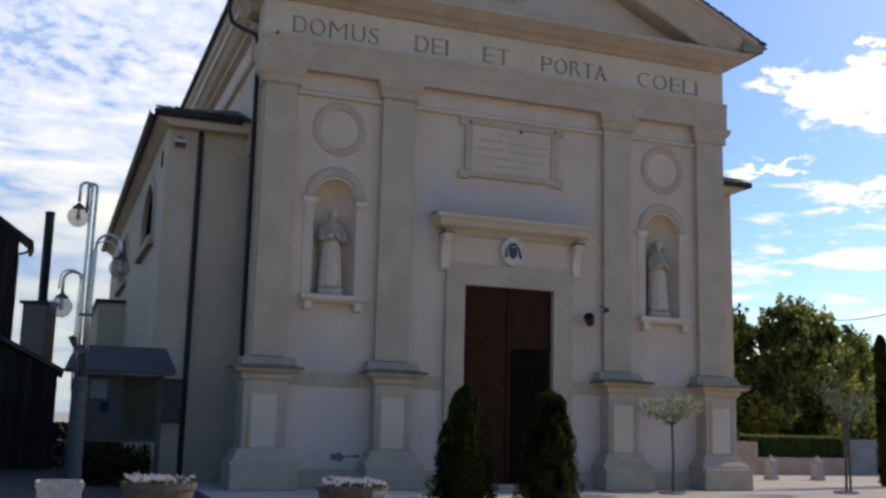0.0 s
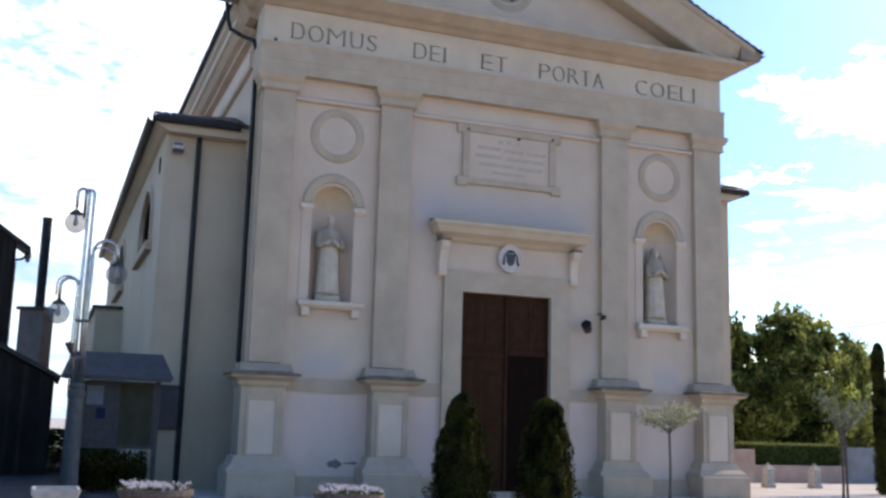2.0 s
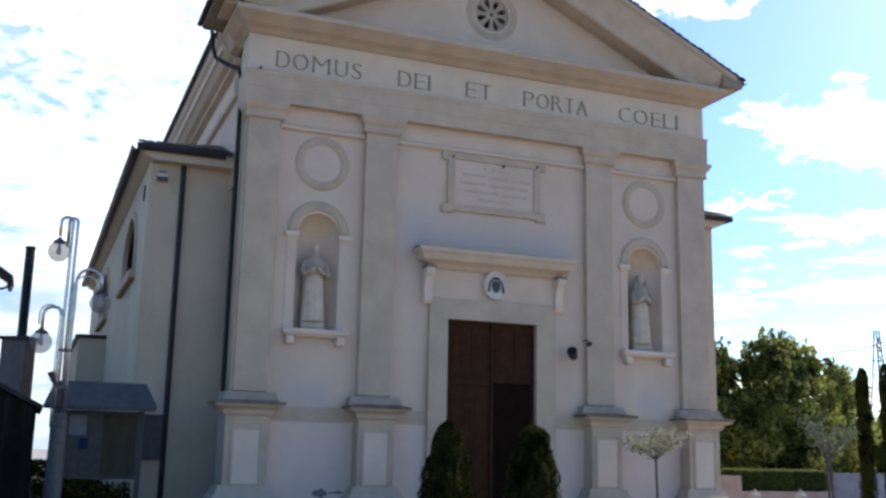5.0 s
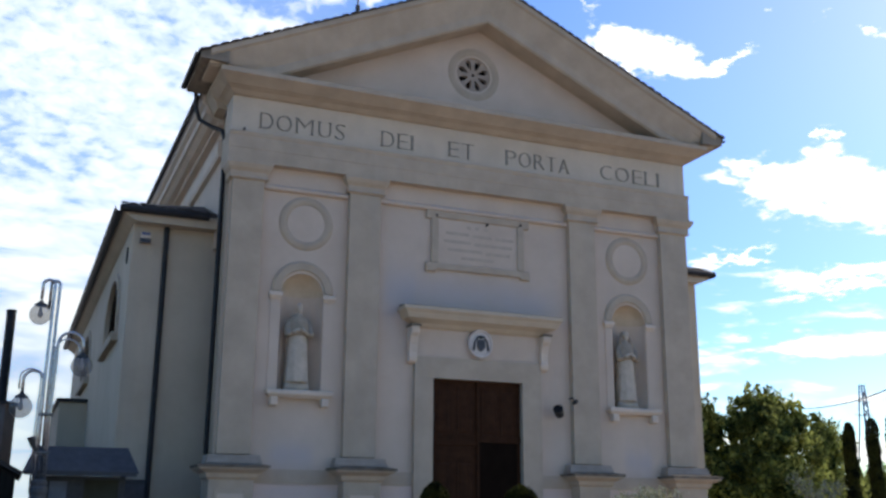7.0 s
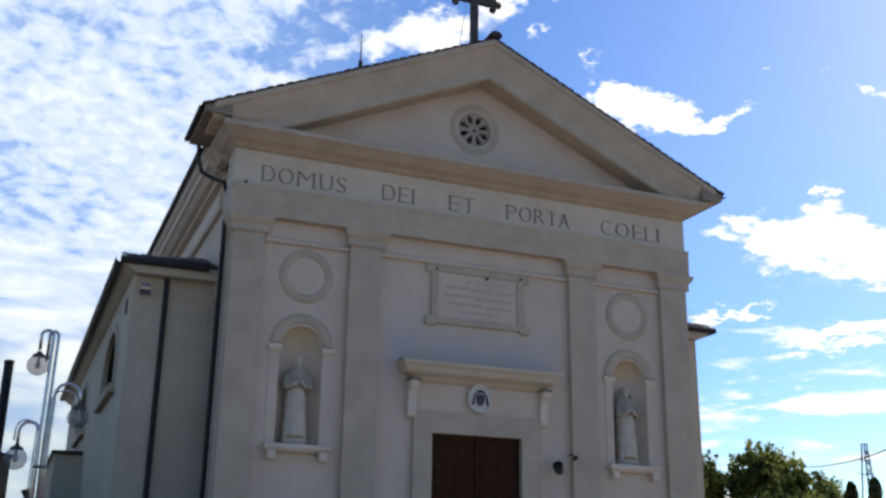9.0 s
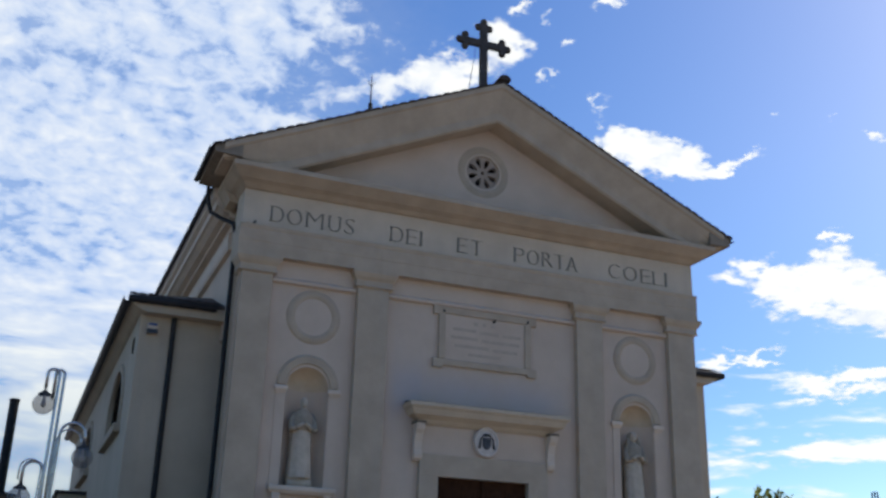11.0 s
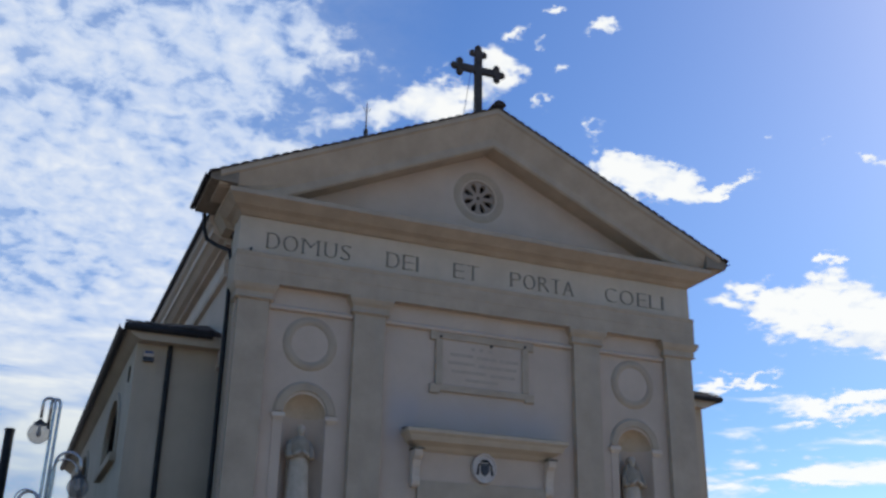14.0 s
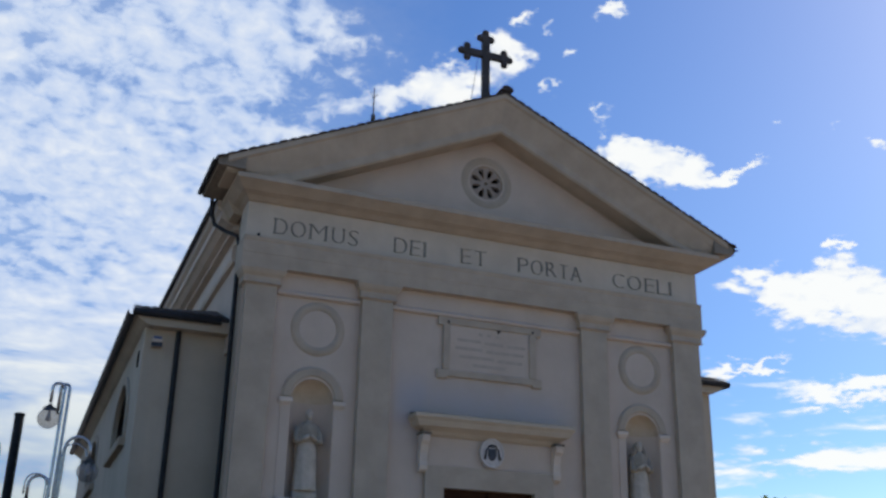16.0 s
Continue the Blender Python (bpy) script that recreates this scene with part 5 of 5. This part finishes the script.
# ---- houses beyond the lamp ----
# out of view; added to darken the lower left of the church
wall_piece("wall_west", -15.6, -15.2, -30.0, 6.6, 2.6, HOUSE, "unseen plain wall added to cut sky light on the church's left")
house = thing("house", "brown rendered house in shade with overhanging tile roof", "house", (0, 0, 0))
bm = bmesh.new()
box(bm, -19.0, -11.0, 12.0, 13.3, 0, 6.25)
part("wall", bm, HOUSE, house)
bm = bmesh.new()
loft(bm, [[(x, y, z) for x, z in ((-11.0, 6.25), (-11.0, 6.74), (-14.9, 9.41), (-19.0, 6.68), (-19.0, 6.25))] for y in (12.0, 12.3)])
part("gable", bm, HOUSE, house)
bm = bmesh.new()
loft(bm, [[(x, y, z) for x, z in ((-10.58, 6.46), (-14.9, 9.42), (-14.9, 9.60), (-10.58, 6.60))] for y in (11.75, 13.5)])
hr = part("roof", bm, TILE, house)
bm = bmesh.new()
loft(bm, [[(x, y, z) for x, z in ((-19.4, 6.42), (-14.9, 9.42), (-14.9, 9.60), (-19.4, 6.58))] for y in (11.75, 13.5)])
part("roof", bm, TILE, house)
bm = bmesh.new()
tube(bm, [(-10.68, 11.85, 6.40), (-10.68, 13.4, 6.40)], 0.075, 8)
tube(bm, [(-10.68, 12.0, 6.36), (-10.80, 12.0, 6.24), (-10.98, 12.02, 6.20)], 0.04, 8)
part("gutter", bm, COPPER, hr)
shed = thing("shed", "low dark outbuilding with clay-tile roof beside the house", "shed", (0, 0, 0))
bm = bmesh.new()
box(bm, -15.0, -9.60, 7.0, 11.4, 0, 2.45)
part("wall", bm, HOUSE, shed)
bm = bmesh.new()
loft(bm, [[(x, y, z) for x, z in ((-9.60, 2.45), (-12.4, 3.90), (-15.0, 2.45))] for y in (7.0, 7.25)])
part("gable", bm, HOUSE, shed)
bm = bmesh.new()
loft(bm, [[(x, y, z) for x, z in ((-9.46, 2.44), (-12.4, 3.92), (-15.3, 2.44), (-15.3, 2.56), (-12.4, 4.06), (-9.46, 2.56))] for y in (6.7, 11.4)])
part("roof", bm, TILE, shed)
chim = thing("chimney_stack", "plastered chimney block with tall dark flue pipe", "chimney", (0, 0, 0))
bm = bmesh.new()
CHIMNEY = material("pinkish_chimney_render", (0.20, 0.145, 0.115), (0.28, 0.205, 0.165), scale=2, streak=0.25)


def slanted(bm, w, d, z0, z1):
    """A block round the flue, turned 27 degrees."""
    turn = Matrix.Rotation(radians(-27), 3, "Z")
    for v in box(bm, -w, w, -d, d, z0, z1):
        v.co = turn @ v.co + Vector((-10.34, 21.0, 0))


slanted(bm, 0.48, 0.42, 0, 5.52)
part("chimney_body", bm, CHIMNEY, chim)
bm = bmesh.new()
slanted(bm, 0.58, 0.52, 5.52, 5.64)
part("chimney_cap", bm, TILE, chim)
bm = bmesh.new()
turned(bm, [(0.18, 5.64), (0.18, 9.1), (0.20, 9.12), (0.20, 9.20), (0.17, 9.22)], -10.27, 21.0, 14)
part("flue", bm, COPPER, chim)

# dark shrub under the notice board
shrub = thing("shrub", "dark low shrub in shade behind the notice board", "shrub", (-8.45, 1.0, 0))
rng = random.Random(71)
pts = [(rng.uniform(-0.75, 0.75), rng.gauss(0, 0.16), 0.05 + 0.75 * rng.random() * (0.8 + 0.25 * math.sin(5 * i))) for i in range(5000)]
leaf_part("crown", pts, 0.05, CYPRESS, shrub, rng)
bm = bmesh.new()
tube(bm, [(0, 0, 0), (0.02, 0, 0.5)], 0.03, 6)
part("trunk", bm, BARK, shrub)

bank = thing("low_hedge", "low dark hedge behind the lamp, beside the outbuilding", "hedge", (-9.0, 9.5, 0))
pts = [(rng.uniform(-1.2, 1.2), rng.gauss(0, 0.3), 1.15 * rng.random() ** 0.7) for i in range(5000)]
leaf_part("crown", pts, 0.06, HEDGE, bank, rng)
bm = bmesh.new()
tube(bm, [(0, 0, 0), (0.02, 0, 0.6)], 0.03, 6)
part("trunk", bm, BARK, bank)

# ---- pylon and power line, far off ----
pylon = thing("pylon", "distant grey lattice power pylon", "pylon", (161.0, 150.0, 0))
FAR = material("galvanised_lattice", (0.20, 0.22, 0.25), (0.30, 0.33, 0.36), rough=0.5, metal=0.5)
for sx in (-1, 1):
    for sy in (-1, 1):
        bm = bmesh.new()
        tube(bm, [(sx * 2.4, sy * 2.4, 0), (sx * 0.9, sy * 0.9, 20), (sx * 0.35, sy * 0.35, 30.2)], 0.19, 5)
        part("leg", bm, FAR, pylon)
for i in range(14):
    z0, z1 = 2.0 * i + 1, 2.0 * i + 3
    w0, w1 = (2.4 - 0.075 * z0 if z0 < 20 else 0.9 - 0.055 * (z0 - 20)), (2.4 - 0.075 * z1 if z1 < 20 else 0.9 - 0.055 * (z1 - 20))
    for s in (-1, 1):
        bm = bmesh.new()
        tube(bm, [(-s * w0, -w0, z0), (s * w1, -w1, z1)], 0.12, 4)
        part("brace", bm, FAR, pylon)
for z, w in ((23.5, 2.6), (26.5, 2.2)):
    bm = bmesh.new()
    tube(bm, [(-w, 0, z + 0.2), (0, 0, z), (w, 0, z + 0.2)], [0.05, 0.16, 0.05], 5)
    part("crossarm", bm, FAR, pylon)
line = thing("power_line", "thin distant power cable hung from the pylon", "cable", (0, 0, 0))
A, B, C = Vector((160.0, 150, 26.9)), Vector((135, 110, 26.5)), Vector((219, 240, 36.0))
for P0, P1, sag in ((A, B, 0.4), (A, C, 0.8)):
    bm = bmesh.new()
    tube(bm, [P0.lerp(P1, k / 12) - Vector((0, 0, sag * (1 - (2 * k / 12 - 1) ** 2))) for k in range(13)], 0.15, 4)
    part("cable", bm, BLACKSTEEL, line)
